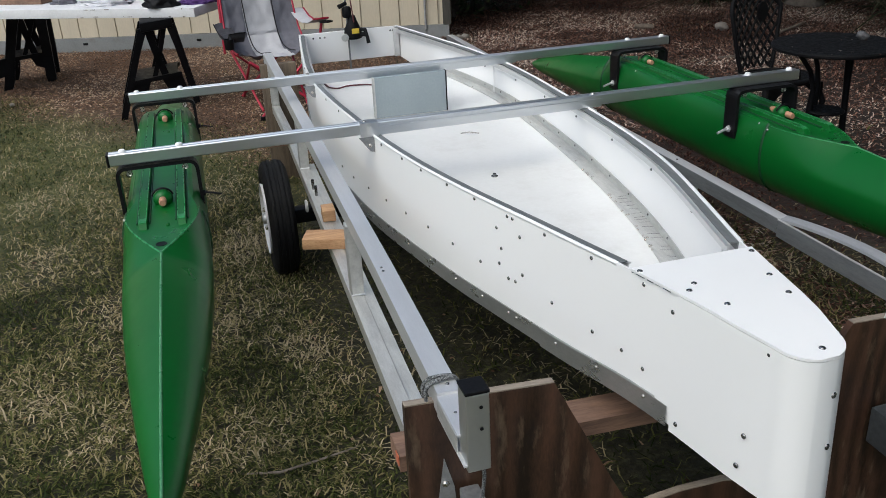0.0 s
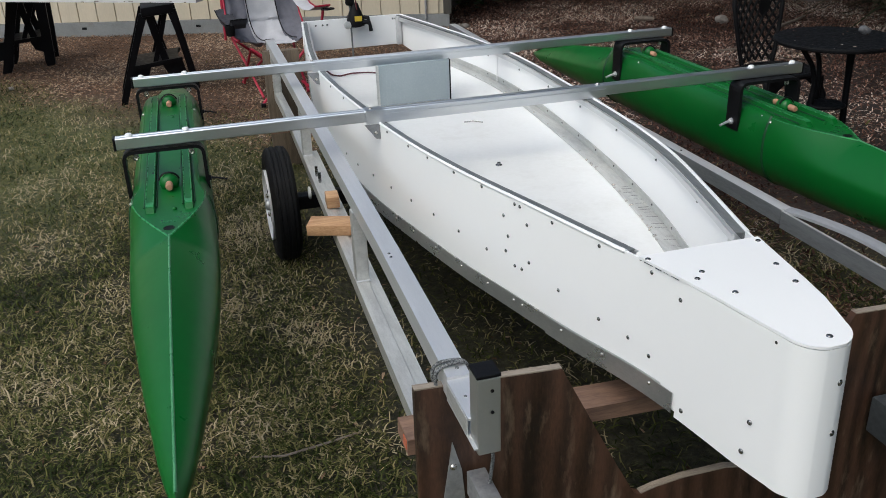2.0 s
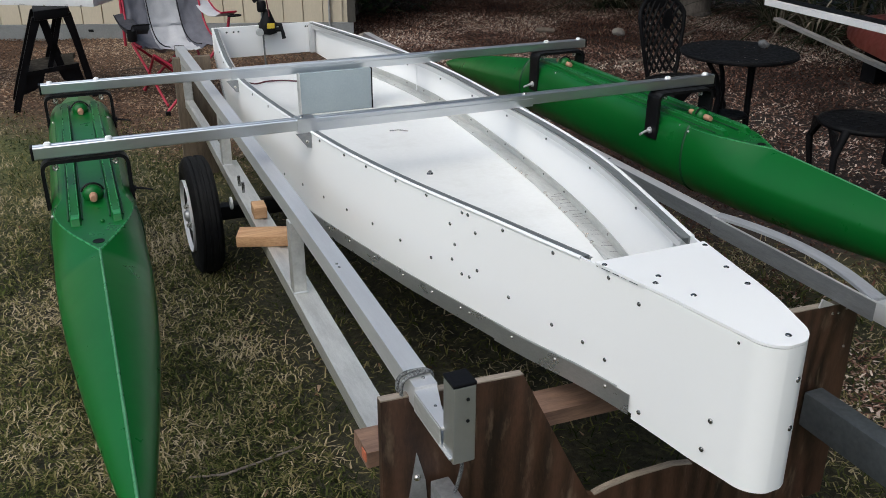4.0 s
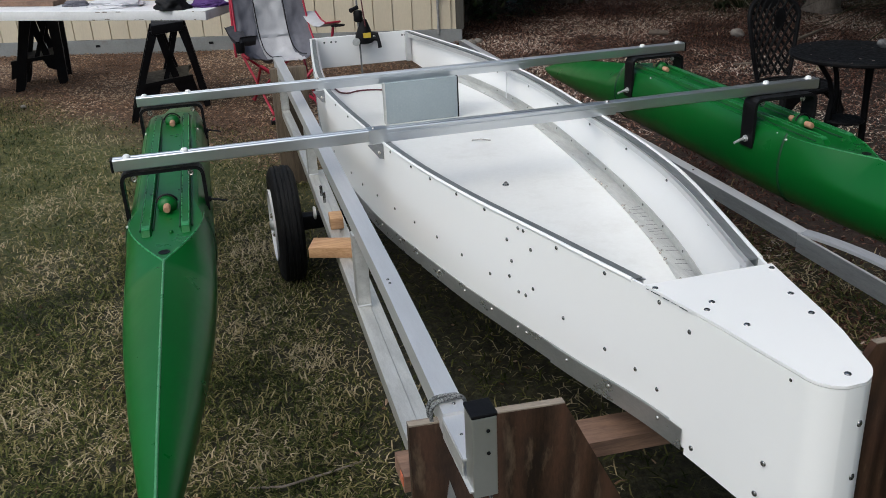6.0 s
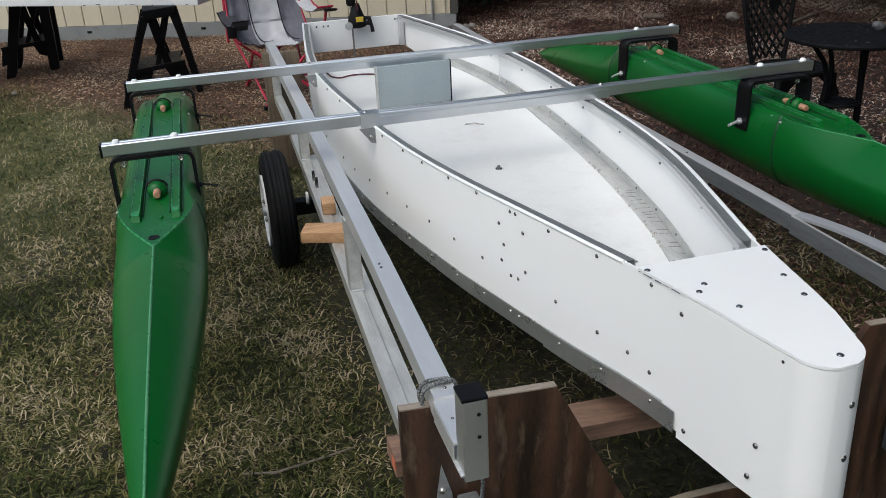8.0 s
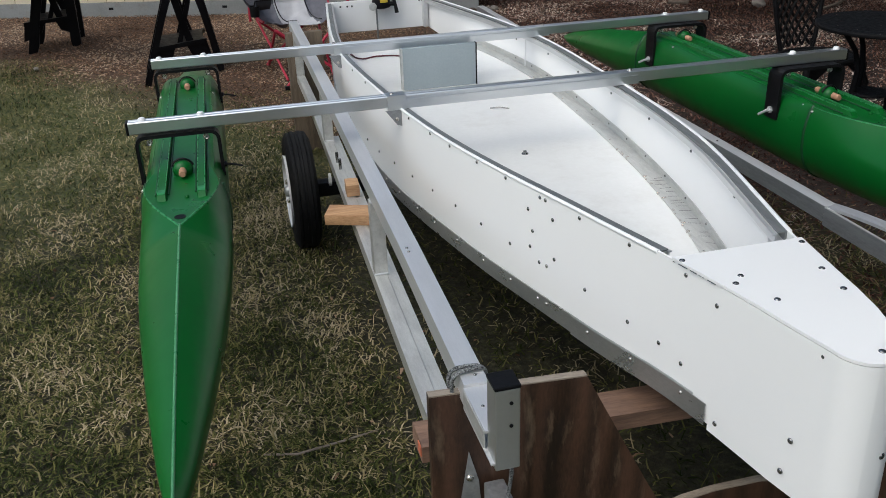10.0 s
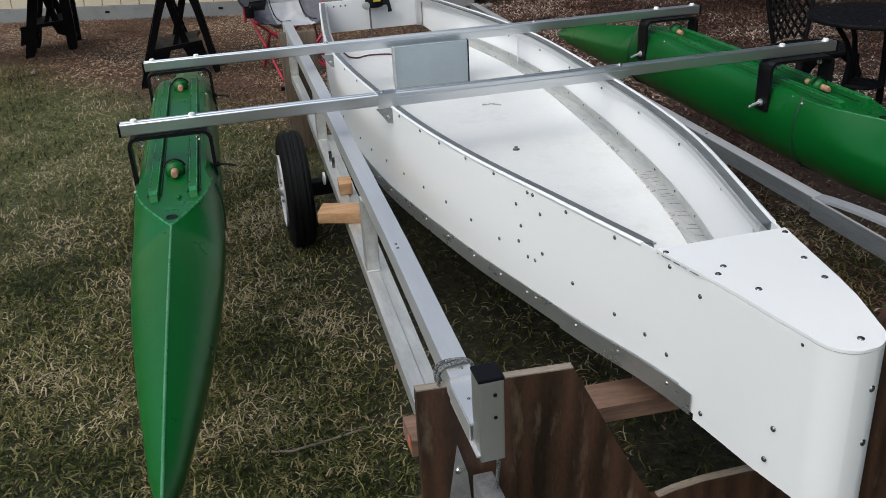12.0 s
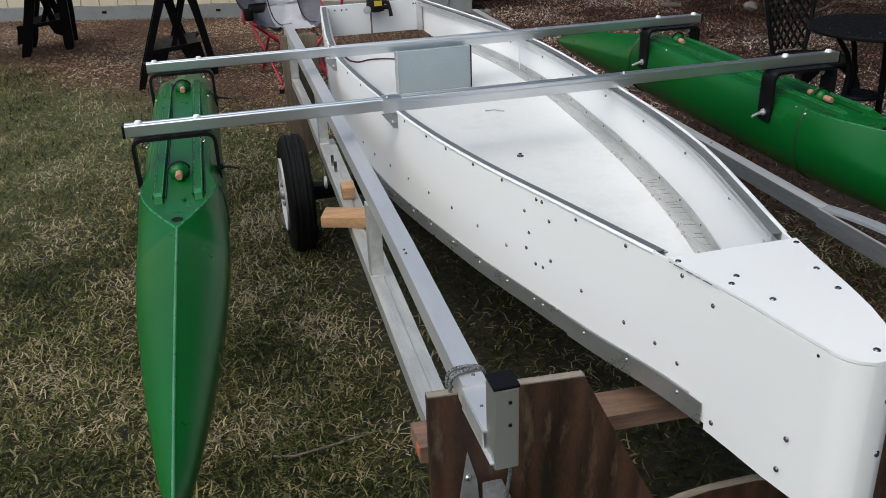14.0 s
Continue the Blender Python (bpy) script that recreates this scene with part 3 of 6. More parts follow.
hull = thing("boat_hull", (1.0, 3.0, 0.441), "white sheet-plastic boat hull with aluminium trim, on a trailer", "boat")
FLOOR_Z, FLOOR_END = 0.562, 4.62
for way in (-1, 1):
    part("side_panel", skin([y for y in LINE if y > 1.2], way, lambda y: CHINE(y) + 0.004, SHEER, -0.006, 0.0), WHITE, hull, smooth=30)
    for lo_off, hi_off, drop, mat, text in ((-0.0065, -0.0265, 0.001, TRIMGREY, "grey trim inside the sheet's edge"), (-0.0275, -0.036, 0.007, ALU, "aluminium gunwale angle")):
        part("gunwale_strip", loft([[(p.x, p.y, z) for p, z in (
            (side_at(y, way, lo_off)[0], SHEER(y) - drop - 0.022), (side_at(y, way, lo_off - 0.003)[0], SHEER(y) - drop - 0.022), (side_at(y, way, lo_off - 0.003)[0], SHEER(y) - drop - 0.003),
            (side_at(y, way, hi_off)[0], SHEER(y) - drop - 0.003), (side_at(y, way, hi_off)[0], SHEER(y) - drop), (side_at(y, way, lo_off)[0], SHEER(y) - drop))]
            for y in LINE if y > 1.5]), mat, hull, text, smooth=30)
    part("edge_bead", rod([(side_at(y, way, -0.0015)[0].x, side_at(y, way, -0.0015)[0].y, SHEER(y) - 0.001) for y in LINE if y > 1.525], 0.0048, 8), WHITE, hull, smooth=60)
    part("chine_strip", skin([y for y in LINE if y > 1.38], way, CHINE, lambda y: CHINE(y) + 0.046, 0.0005, 0.0035), STRIP, hull, "aluminium chine strip with screws", smooth=30)
    part("inner_chine_angle", loft([[(p.x, p.y, z) for p, z in (
        (side_at(y, way, -0.0065)[0], FLOOR_Z + 0.001), (side_at(y, way, -0.0065)[0], FLOOR_Z + 0.03), (side_at(y, way, -0.0095)[0], FLOOR_Z + 0.03),
        (side_at(y, way, -0.0095)[0], FLOOR_Z + 0.004), (side_at(y, way, -0.062)[0], FLOOR_Z + 0.004), (side_at(y, way, -0.062)[0], FLOOR_Z + 0.001))]
        for y in LINE if 1.62 < y < FLOOR_END]), PALEALU, hull, "riveted aluminium floor angle", smooth=30)

# the bow is wrapped by one sheet that laps the sides
WRAP = [y for y in LINE if y < 1.36] + [1.376]


def stem(p, z):
    """The stem leans a little sideways, the more so towards the nose."""
    return (p.x + 0.10 * max(0.0, 1.376 - p.y) * (0.70 - z), p.y, z)


wrap_line = [side_at(y, -1, 0.003)[0] for y in WRAP[::-1]] + [side_at(y, 1, 0.003)[0] for y in WRAP[1:]]
wrap_in = [side_at(y, -1, -0.001)[0] for y in WRAP[::-1]] + [side_at(y, 1, -0.001)[0] for y in WRAP[1:]]
part("bow_wrap", loft([[stem(a, KEEL(a.y) + 0.002), stem(b, KEEL(a.y) + 0.002), stem(b, SHEER(a.y) - 0.001), stem(a, SHEER(a.y) - 0.001)]
                       for a, b in zip(wrap_line, wrap_in)]), WHITE, hull, smooth=40)
DECK = [y for y in LINE if y < 1.5] + [1.52]
deck_out = [side_at(y, -1, 0.0035 + 0.0016 * noise.noise((y * 14, 0, 1)))[0] for y in DECK[::-1]] + [side_at(y, 1, 0.0035 + 0.0016 * noise.noise((y * 14, 3, 1)))[0] for y in DECK[1:]]
dbm = bmesh.new()
low = [dbm.verts.new(stem(p, SHEER(p.y) + 0.001)) for p in deck_out]
high = [dbm.verts.new(stem(p, SHEER(p.y) + 0.006)) for p in deck_out]
half = len(deck_out) // 2
for i in range(len(deck_out) - 1):
    dbm.faces.new((low[i], low[i + 1], high[i + 1], high[i]))
dbm.faces.new((low[-1], low[0], high[0], high[-1]))
for ring in (low, high):
    for i in range(half):
        a, b, c, d = ring[i], ring[i + 1], ring[-2 - i], ring[-1 - i]
        dbm.faces.new((a, b, c, d) if b is not c else (a, b, d))
part("bow_deck", dbm, WHITE, hull, smooth=30)
gaps, y = random.Random(12), 1.395
while y < 1.51:
    step = gaps.uniform(0.012, 0.035)
    a, b = side_at(y, -1, 0.0042)[0], side_at(min(y + step, 1.515), -1, 0.0042)[0]
    part("lap_gap", rod([stem(p, SHEER(p.y) - 0.0005) for p in (a, b)], gaps.uniform(0.0004, 0.0011), 6), SCREW, hull)
    y += step + gaps.uniform(0.002, 0.012)
part("floor_panel", loft([[(CX(y) - HW(y) + 0.007, y, z) for z in (FLOOR_Z - 0.006, FLOOR_Z)] + [(CX(y) + HW(y) - 0.007, y, z) for z in (FLOOR_Z, FLOOR_Z - 0.006)]
                          for y in LINE if 1.2 < y < FLOOR_END]), FLOORW, hull, "white floor with scuffs and fine dirt", smooth=30)
part("bottom_panel", loft([[(CX(y) - HW(y) + 0.001, y, z) for z in (CHINE(y), CHINE(y) + 0.006)] + [(CX(y) + HW(y) - 0.001, y, z) for z in (CHINE(y) + 0.006, CHINE(y))]
                           for y in LINE if 1.2 < y < FLOOR_END]), WHITE, hull, smooth=30)
yb = FLOOR_END - 0.01
part("bulkhead", boxed((CX(yb) - HW(yb) + 0.012, yb, KEEL(yb) + 0.006), (CX(yb) + HW(yb) - 0.012, yb + 0.008, FLOOR_Z + 0.012), 0.001), WHITE, hull)
part("transom", boxed((CX(STERN) - HW(STERN) - 0.004, STERN - 0.004, 0.553), (CX(STERN) + HW(STERN) + 0.004, STERN + 0.012, 0.722), 0.002), WHITE, hull)
for way in (-1, 1):
    p = side_at(STERN - 0.02, way, -0.012)[0]
    part("corner_post", boxed((p.x - 0.014 - 0.012 * way, p.y - 0.02, 0.555), (p.x + 0.014 - 0.012 * way, p.y + 0.012, 0.716), 0.003), ALU, hull, "aluminium corner post")
    p = side_at(1.62, way, -0.008)[0]
    part("frame_rib", boxed((p.x - 0.002 - 0.014 * way, p.y, FLOOR_Z + 0.004), (p.x + 0.002 - 0.002 * way, p.y + 0.006, SHEER(1.62) - 0.032), 0.001), WHITE, hull)
    p = side_at(3.95, way, -0.008)[0]
    part("frame_rib", boxed((p.x - 0.002 - 0.004 * way, p.y, FLOOR_Z + 0.005), (p.x + 0.002 - 0.004 * way, p.y + 0.005, SHEER(3.95) - 0.032), 0.001), WHITE, hull)

for way in (-1, 1):
    part("splice_strip", skin([1.385 + 0.0235 * k for k in range(20)], way, lambda y: CHINE(y) - 0.004, lambda y: CHINE(y) + 0.0445, 0.0036, 0.0052), STRIP, hull, "lapped aluminium splice", smooth=30)
cuts, y = random.Random(4), 1.68
while y < 2.5:
    a, b = side_at(y, 1, -0.010)[0], side_at(y + cuts.uniform(-0.004, 0.008), 1, -cuts.uniform(0.03, 0.055))[0]
    part("kerf_cut", bar([(a.x, a.y, FLOOR_Z + 0.0042), (b.x, b.y, FLOOR_Z + 0.0042)], 0.0011, 0.0008), SCREW, hull)
    y += cuts.uniform(0.018, 0.06)


for k in range(22):
    y = cuts.uniform(2.0, 2.75)
    q = side_at(y, 1, -0.0605 + cuts.uniform(-0.002, 0.003))[0]
    part("bent_tab", dome((q.x, q.y, FLOOR_Z + 0.004), cuts.uniform(0.003, 0.0055), cuts.uniform(0.003, 0.006), (-0.4, 0, 1), 6), ZINC, hull)


def screw(at, way, radius=0.0052):
    return part("screw", dome(at, radius, 0.0028, way, 8), SCREW, hull, smooth=50)


# rows of screws along the sides: under the gunwale, down the cluster by the mid rib, and along the low frame
TOP_ROW = (1.48, 1.65, 1.82, 1.95, 1.972, 2.121, 2.27, 2.44, 2.588, 2.785, 3.34, 3.56, 4.0, 4.25, 4.5)
LOW_ROW = ((1.47, 0.600), (1.54, 0.609), (1.64, 0.606), (1.79, 0.612), (2.10, 0.600), (2.25, 0.596), (2.41, 0.590), (2.585, 0.574), (2.776, 0.553), (2.983, 0.530), (3.195, 0.503), (3.367, 0.496), (3.69, 0.491))
CLUSTER = ((2.02, 0.726), (2.0, 0.675), (2.01, 0.630), (1.92, 0.735), (1.97, 0.603), (1.94, 0.606), (1.91, 0.636), (1.39, 0.771))
for way in (-1, 1):
    for y in TOP_ROW:
        p, nrm = side_at(y, way, 0.0)
        screw((p.x, p.y, SHEER(y) - (0.012 if y > 2 else 0.017)), nrm)
    for y, z in LOW_ROW + CLUSTER:
        p, nrm = side_at(y, way, 0.0)
        screw((p.x, p.y, z), nrm)
    for y, z in ((1.356, 0.534), (1.179, 0.620), (1.189, 0.549), (1.146, 0.806)):
        p, nrm = side_at(y, way, 0.003)
        screw((p.x, p.y, z), nrm, 0.0056)
    for y in (1.457, 1.618, 1.768, 1.933, 1.969, 2.091, 2.234, 2.40, 2.57, 2.73, 2.93, 3.1):
        p, nrm = side_at(y, way, 0.0035 if y > 1.84 else 0.0052)
        part("rivet", dome((p.x, p.y, CHINE(y) + 0.031), 0.0048, 0.0035, nrm, 8), ZINC, hull, smooth=50)
    for k in range(14):
        y = 1.72 + k * 0.18
        p, nrm = side_at(y, way, -0.0096)
        part("rivet", dome((p.x, p.y, FLOOR_Z + 0.02), 0.004, 0.003, -nrm, 8), SCREW, hull, smooth=50)
        if k % 2 and way > 0:
            q, nrm = side_at(y, way, -0.0065)
            part("screw", dome((q.x, q.y, SHEER(y) - 0.055), 0.0045, 0.004, -nrm, 8), SCREW, hull, smooth=50)
        q, nrm = side_at(y + 0.05, way, -0.052)
        part("rivet", dome((q.x, q.y, FLOOR_Z + 0.004), 0.004, 0.003, (0, 0, 1), 8), ZINC, hull, smooth=50)
for x, y in ((0.917, 1.401), (0.891, 1.375), (0.92, 1.295), (1.069, 1.379), (1.049, 1.294), (0.971, 1.103), (0.854, 1.498), (1.112, 1.498)):
    screw((x, y, SHEER(y) + 0.006), (0, 0, 1), 0.0062)
for z in (0.751, 0.647):
    p, nrm = side_at(1.0778, 1, 0.003)
    screw(stem(p, z), nrm, 0.0062)
for k, x in enumerate((0.751, 0.790, 0.816, 1.20, 1.215)):
    part("screw", dome((x, STERN - 0.004, 0.695 if k < 3 else 0.70), 0.0055, 0.003, (0, -1, 0), 8), SCREW, hull, smooth=50)
part("drain_fitting", lathe([(0.012, 0.0), (0.012, 0.003), (0.007, 0.005), (0.006, 0.011), (0.003, 0.012)], (1.02, 2.83, FLOOR_Z), 12), SCREW, hull, "small dark metal fitting in the floor", smooth=40)
part("floor_latch", rod([(1.07, 3.375, FLOOR_Z + 0.003), (1.105, 3.365, FLOOR_Z + 0.006), (1.14, 3.345, FLOOR_Z + 0.003)], 0.0025, 6), SCREW, hull, smooth=40)

# ---- crossbeams with their float brackets ----
FLOAT_X = (-0.100, 2.105)


def crossbeam(y, top, x0, x1, label, shift):
    th = thing("crossbeam", ((x0 + x1) / 2, y, top - 0.05), label, "crossbeam", "crossbeams of the boat")
    prof = [(-0.019, -0.035), (-0.016, -0.038), (0.016, -0.038), (0.019, -0.035), (0.019, -0.003), (0.016, 0.0), (0.006, 0.0), (0.0045, -0.002), (-0.0045, -0.002), (-0.006, 0.0), (-0.016, 0.0), (-0.019, -0.003)]
    part("beam_tube", loft([[(x, y + u, top + v) for u, v in prof] for x in (x0, x1)]), ALUX, th, smooth=20)
    for x in (x0, x1):
        w = -1 if x == x0 else 1
        part("end_cap", boxed((x - 0.004 + 0.003 * w, y - 0.0205, top - 0.0395), (x + 0.004 + 0.003 * w, y + 0.0205, top + 0.0012), 0.002), BLACKPL, th, "black plastic end cap")
    wide = HW(y)
    part("sleeve", loft([[(x, y + u, top + v) for u, v in ((-0.024, -0.0425), (0.024, -0.0425), (0.024, -0.0385), (-0.0195, -0.0385), (-0.0195, -0.014), (-0.024, -0.014))]
                         for x in (CX(y) - wide - 0.025, CX(y) + wide + 0.045)]), ALUX, th, "aluminium joining angle")
    for way in (-1, 1):
        xb = CX(y) + way * (wide + 0.002)
        if way < 0:
            part("gunwale_bracket", plate([(xb - 0.048, top - 0.0445), (xb + 0.004, top - 0.0445), (xb + 0.004, top - 0.098), (xb - 0.012, top - 0.094)], "y", y - 0.03, 0.004), RAILGREY, th, "triangular aluminium gusset")
            if y < 3:
                part("clamp_plate", loft([[(x, y + u, top + v) for u, v in ((-0.0265, -0.044), (0.021, -0.044), (0.021, 0.0025), (0.0, 0.0025), (-0.0265, 0.0025))] for x in (xb - 0.040, xb + 0.022)]), ALUX, th, "bright clamp plate round the beam")
        else:
            part("gunwale_bracket", plate([(y - 0.06, top - 0.0435), (y + 0.03, top - 0.0435), (y + 0.03, top - 0.06), (y - 0.02, top - 0.088), (y - 0.06, top - 0.094)], "x", xb + 0.002, 0.006), PALEALU, th, "small aluminium gusset")
        part("bolt", dome((xb + (-0.012 if way < 0 else 0.006), y - 0.0305 if way < 0 else y - 0.035, top - 0.074), 0.0065, 0.005, (0, -1, 0) if way < 0 else (1, 0, 0), 8), ZINC, th, smooth=40)
        part("bolt", dome((xb + way * 0.02, y, top), 0.008, 0.006, (0, 0, 1), 8), ZINC, th, smooth=40)
    beam_y = y
    for fx in FLOAT_X:
        y = beam_y
        for dx in ((-0.09 + shift, 0.083 + shift) if fx < 1 else (-0.048, 0.132)):
            part("bolt_cap", lathe([(0.011, -0.002), (0.011, 0.005), (0.0085, 0.0085), (0.003, 0.009)], (fx + dx, y, top), 10), WHITE, th, "white plastic bolt cap", smooth=40)
        half, t = (0.122, top - 0.050) if fx < 1 else (0.126, top - 0.0445)
        y = beam_y if fx < 1 else beam_y - 0.026
        reach = 0.148 if fx < 1 else 0.178
        fx = fx + (shift + 0.006 if fx < 1 else 0.004)
        line = rounded([(fx - half, y, t - reach), (fx - half, y, t), (fx + half, y, t), (fx + half, y, t - reach)], 0.03)
        br = part("float_bracket", bar(line, 0.011, 0.045 if fx < 1 else 0.074, (0, 1, 0)), BLACKST, th, "black steel bracket over a float")
        for way in ((1,) if fx < 1 else (-1,)):
            part("wing_bolt", rod([(fx + way * half, y, t - reach + 0.03), (fx + way * (half + 0.012), y, t - reach + 0.03), (fx + way * (half + 0.014), y, t - reach + 0.03), (fx + way * (half + 0.035), y - 0.006, t - reach + 0.028), (fx + way * (half + 0.062), y - 0.012, t - reach + 0.022)], [0.013, 0.013, 0.0065, 0.0055, 0.005] if fx > 1 else [0.009, 0.009, 0.004, 0.0035, 0.003], 8), ALU if fx > 1 else BLACKST, br, "metal wing bolt", smooth=40)
        for dx in (-0.085, 0.085):
            part("eye_nut", rod([(fx + dx + 0.0065 * math.cos(a), y - 0.012, t - 0.019 + 0.0065 * math.sin(a)) for a in [k / 12 * math.tau for k in range(12)]], 0.004, 6, closed=True), ZINC, br, "zinc eye nut", smooth=60)
            part("nut_shank", rod([(fx + dx, y - 0.012, t - 0.004), (fx + dx, y - 0.012, t - 0.014)], 0.006, 8), ZINC, br, smooth=60)
    return th


crossbeam(2.889, 0.797, -0.232, 2.272, "square aluminium beam bolted across the hull's forward gunwales", 0.0)
crossbeam(3.842, 0.770, -0.203, 2.268, "square aluminium beam bolted across the hull near the transom", 0.02)

# ---- outrigger floats ----
FL_W = curve([1.33, 1.42, 1.6, 1.85, 2.15, 2.45, 2.7, 3.35, 3.9, 4.2, 4.5, 4.8, 5.05, 5.18], [0.004, 0.024, 0.05, 0.08, 0.108, 0.123, 0.126, 0.127, 0.126, 0.12, 0.103, 0.075, 0.045, 0.006])
FL_T = curve([1.33, 1.7, 2.1, 2.4, 2.6, 3.35, 3.95, 4.15, 4.4, 4.7, 5.0, 5.18], [0.59, 0.622, 0.645, 0.655, 0.657, 0.657, 0.653, 0.625, 0.585, 0.535, 0.465, 0.405])
FL_M = curve([1.33, 2.0, 3.35, 4.1, 4.6, 5.18], [0.57, 0.55, 0.545, 0.53, 0.475, 0.395])
FL_B = curve([1.33, 1.6, 2.1, 2.7, 3.35, 4.1, 4.6, 5.0, 5.18], [0.55, 0.485, 0.42, 0.385, 0.38, 0.378, 0.375, 0.378, 0.388])


def float_deck(y):
    """How wide the flat deck is, as a fraction of the float; nothing along the end ridges."""
    return 0.86 * math.sin(math.pi / 2 * min(1.0, max(0.0, min((y - 2.372) / 0.33, (4.10 - y) / 0.2))))


def shoulder(y):
    """One where the deck rolls softly over into the sides, nothing at the creased ends."""
    f = min(1.0, max(0.0, min((y - 2.56) / 0.3, (4.05 - y) / 0.15)))
    return f * f * (3 - 2 * f)


def float_z(y, dx):
    """The height of the rolled deck at dx from the float's middle line."""
    w, t, m = FL_W(y), FL_T(y), FL_M(y)
    c = max(0.0, (abs(dx) / w - 0.593) / 0.407)
    return m + (t - m) * math.sqrt(max(0.0, 1 - c * c))


def float_ring(y, cx):
    """A section of the float: a round bottom, and a flat deck that narrows to a ridge towards each end."""
    w, t, m, b = FL_W(y), FL_T(y), FL_M(y), FL_B(y)
    deck = float_deck(y)
    roll = shoulder(y)
    flat = deck * (1 - 0.31 * roll)
    right = []
    for k in range(13):
        s, a = (k / 12) ** 1.6, k / 12 * math.pi / 2
        right.append(((1 - s * (1 - deck)) * (1 - roll) + (flat + (1 - flat) * math.cos(a)) * roll, s ** 0.58 * (1 - roll) + math.sin(a) * roll))
    deck = flat
    right += [(deck * (1 - k / 3), 1.0 - 0.02 * min(1, deck * 4)) for k in (1, 2)]
    top = right + [(0.0, 1.0 - 0.02 * min(1, deck * 4))] + [(-u, g) for u, g in right[::-1]]
    out = [(cx + w * u, y, m + (t - m) * g) for u, g in top]
    for k in range(1, 20):
        a = math.pi * (1 + k / 20)
        out.append((cx + w * math.cos(a), y, m - (m - b) * abs(math.sin(a)) ** 0.85))
    return out


def outrigger_float():
    cx = FLOAT_X[0]
    th = thing("outrigger_float", (cx, 3.35, 0.38), "green moulded-plastic outrigger float with ribbed deck, hung from crossbeams", "float", "floats of the boat")
    part("float_body", loft([float_ring(y, cx) for y in stations(1.33, 1.6, 8) + stations(1.63, 2.35, 19) + stations(2.37, 2.5, 18) + stations(2.53, 4.0, 38) + stations(4.02, 4.14, 10) + stations(4.18, 5.0, 20) + stations(5.04, 5.18, 6)]), GREEN, th, smooth=24)
    # Pale lines on ridge, rims and ribs are painted highlights.
    part("ridge_bead", rod([(cx, y, FL_T(y) - 0.002) for y in stations(1.36, 2.385, 40)], 0.0034, 8), GLINTGREEN, th, smooth=80)
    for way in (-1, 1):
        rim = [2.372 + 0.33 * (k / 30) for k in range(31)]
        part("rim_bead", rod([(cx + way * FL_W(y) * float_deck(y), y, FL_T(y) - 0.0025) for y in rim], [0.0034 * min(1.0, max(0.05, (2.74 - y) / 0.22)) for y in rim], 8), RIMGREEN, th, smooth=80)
    for x0, x1 in ((-0.066, -0.038), (0.044, 0.071)):
        part("deck_rib", loft([[(cx + x0 - g, y, 0.649), (cx + x1 + g, y, 0.649), (cx + x1 - g, y, z), (cx + x0 + g, y, z)] for y, z, g in ((2.555, 0.653, 0.003), (2.572, 0.668, 0.003), (2.580, 0.671, 0.003), (2.62, 0.672, 0.003), (3.90, 0.672, 0.003), (3.93, 0.652, 0.003))]), GREEN, th, smooth=30)
        for u in (x0 + 0.003, x1 - 0.003):
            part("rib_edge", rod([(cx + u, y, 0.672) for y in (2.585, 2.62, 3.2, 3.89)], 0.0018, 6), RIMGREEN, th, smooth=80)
        # Dark green rods draw the shade along the foot of each rib.
        for u in (x0 - 0.0035, x1 + 0.0035):
            part("rib_groove", rod([(cx + u, y, 0.6575) for y in (2.60, 2.9, 3.4, 3.90)], 0.0030, 6), DEEPGREEN, th, smooth=80)
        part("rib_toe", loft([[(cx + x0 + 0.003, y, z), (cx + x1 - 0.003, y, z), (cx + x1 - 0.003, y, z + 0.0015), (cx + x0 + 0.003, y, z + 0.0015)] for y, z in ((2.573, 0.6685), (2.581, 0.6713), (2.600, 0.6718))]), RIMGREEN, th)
    for way in (-1, 1):
        part("deck_line", rod([(cx + way * 0.092, y, float_z(y, 0.092) - 0.0005) for y in stations(2.78, 3.85, 12)], 0.0022, 6), GREEN, th, smooth=80)
    for y in (2.71, 4.0):
        ring = float_ring(y, cx)
        for arc in (ring[-17:] + ring[:9], ring[18:34]):
            part("seam", rod([(cx + (px - cx) * 1.002, py, pz) for px, py, pz in arc], 0.0055, 6), DEEPGREEN, th, "dark moulded groove", smooth=60)
    part("drain_hole", lathe([(0.0155, -0.004), (0.0155, 0.0025), (0.012, 0.0025), (0.011, 0.0015), (0.003, 0.0015)], (cx, 2.432, 0.6525), 16), BLACKPL, th, "dark oval drain hole", smooth=40)
    part("seam_screw", dome((cx - 0.112, 2.70, 0.639), 0.006, 0.005, (-0.5, 0, 1), 8), ZINC, th, smooth=40)
    for y in (2.775, 3.79):
        boss = part("plug_boss", loft([[(cx + 0.004 + r * math.cos(a / 12 * math.tau), y + dy, 0.668 + r * math.sin(a / 12 * math.tau)) for a in range(12)] for dy, r in ((-0.03, 0.012), (-0.022, 0.026), (-0.008, 0.030), (0.008, 0.030), (0.022, 0.026), (0.03, 0.012))]), GREEN, th, smooth=50)
        part("wood_peg", rod([(cx + 0.004, y - 0.062, 0.672), (cx + 0.004, y - 0.055, 0.672), (cx + 0.004, y + 0.055, 0.672), (cx + 0.004, y + 0.062, 0.672)], [0.009, 0.0112, 0.0112, 0.009], 12), PEG, boss, "turned wooden peg", smooth=50)
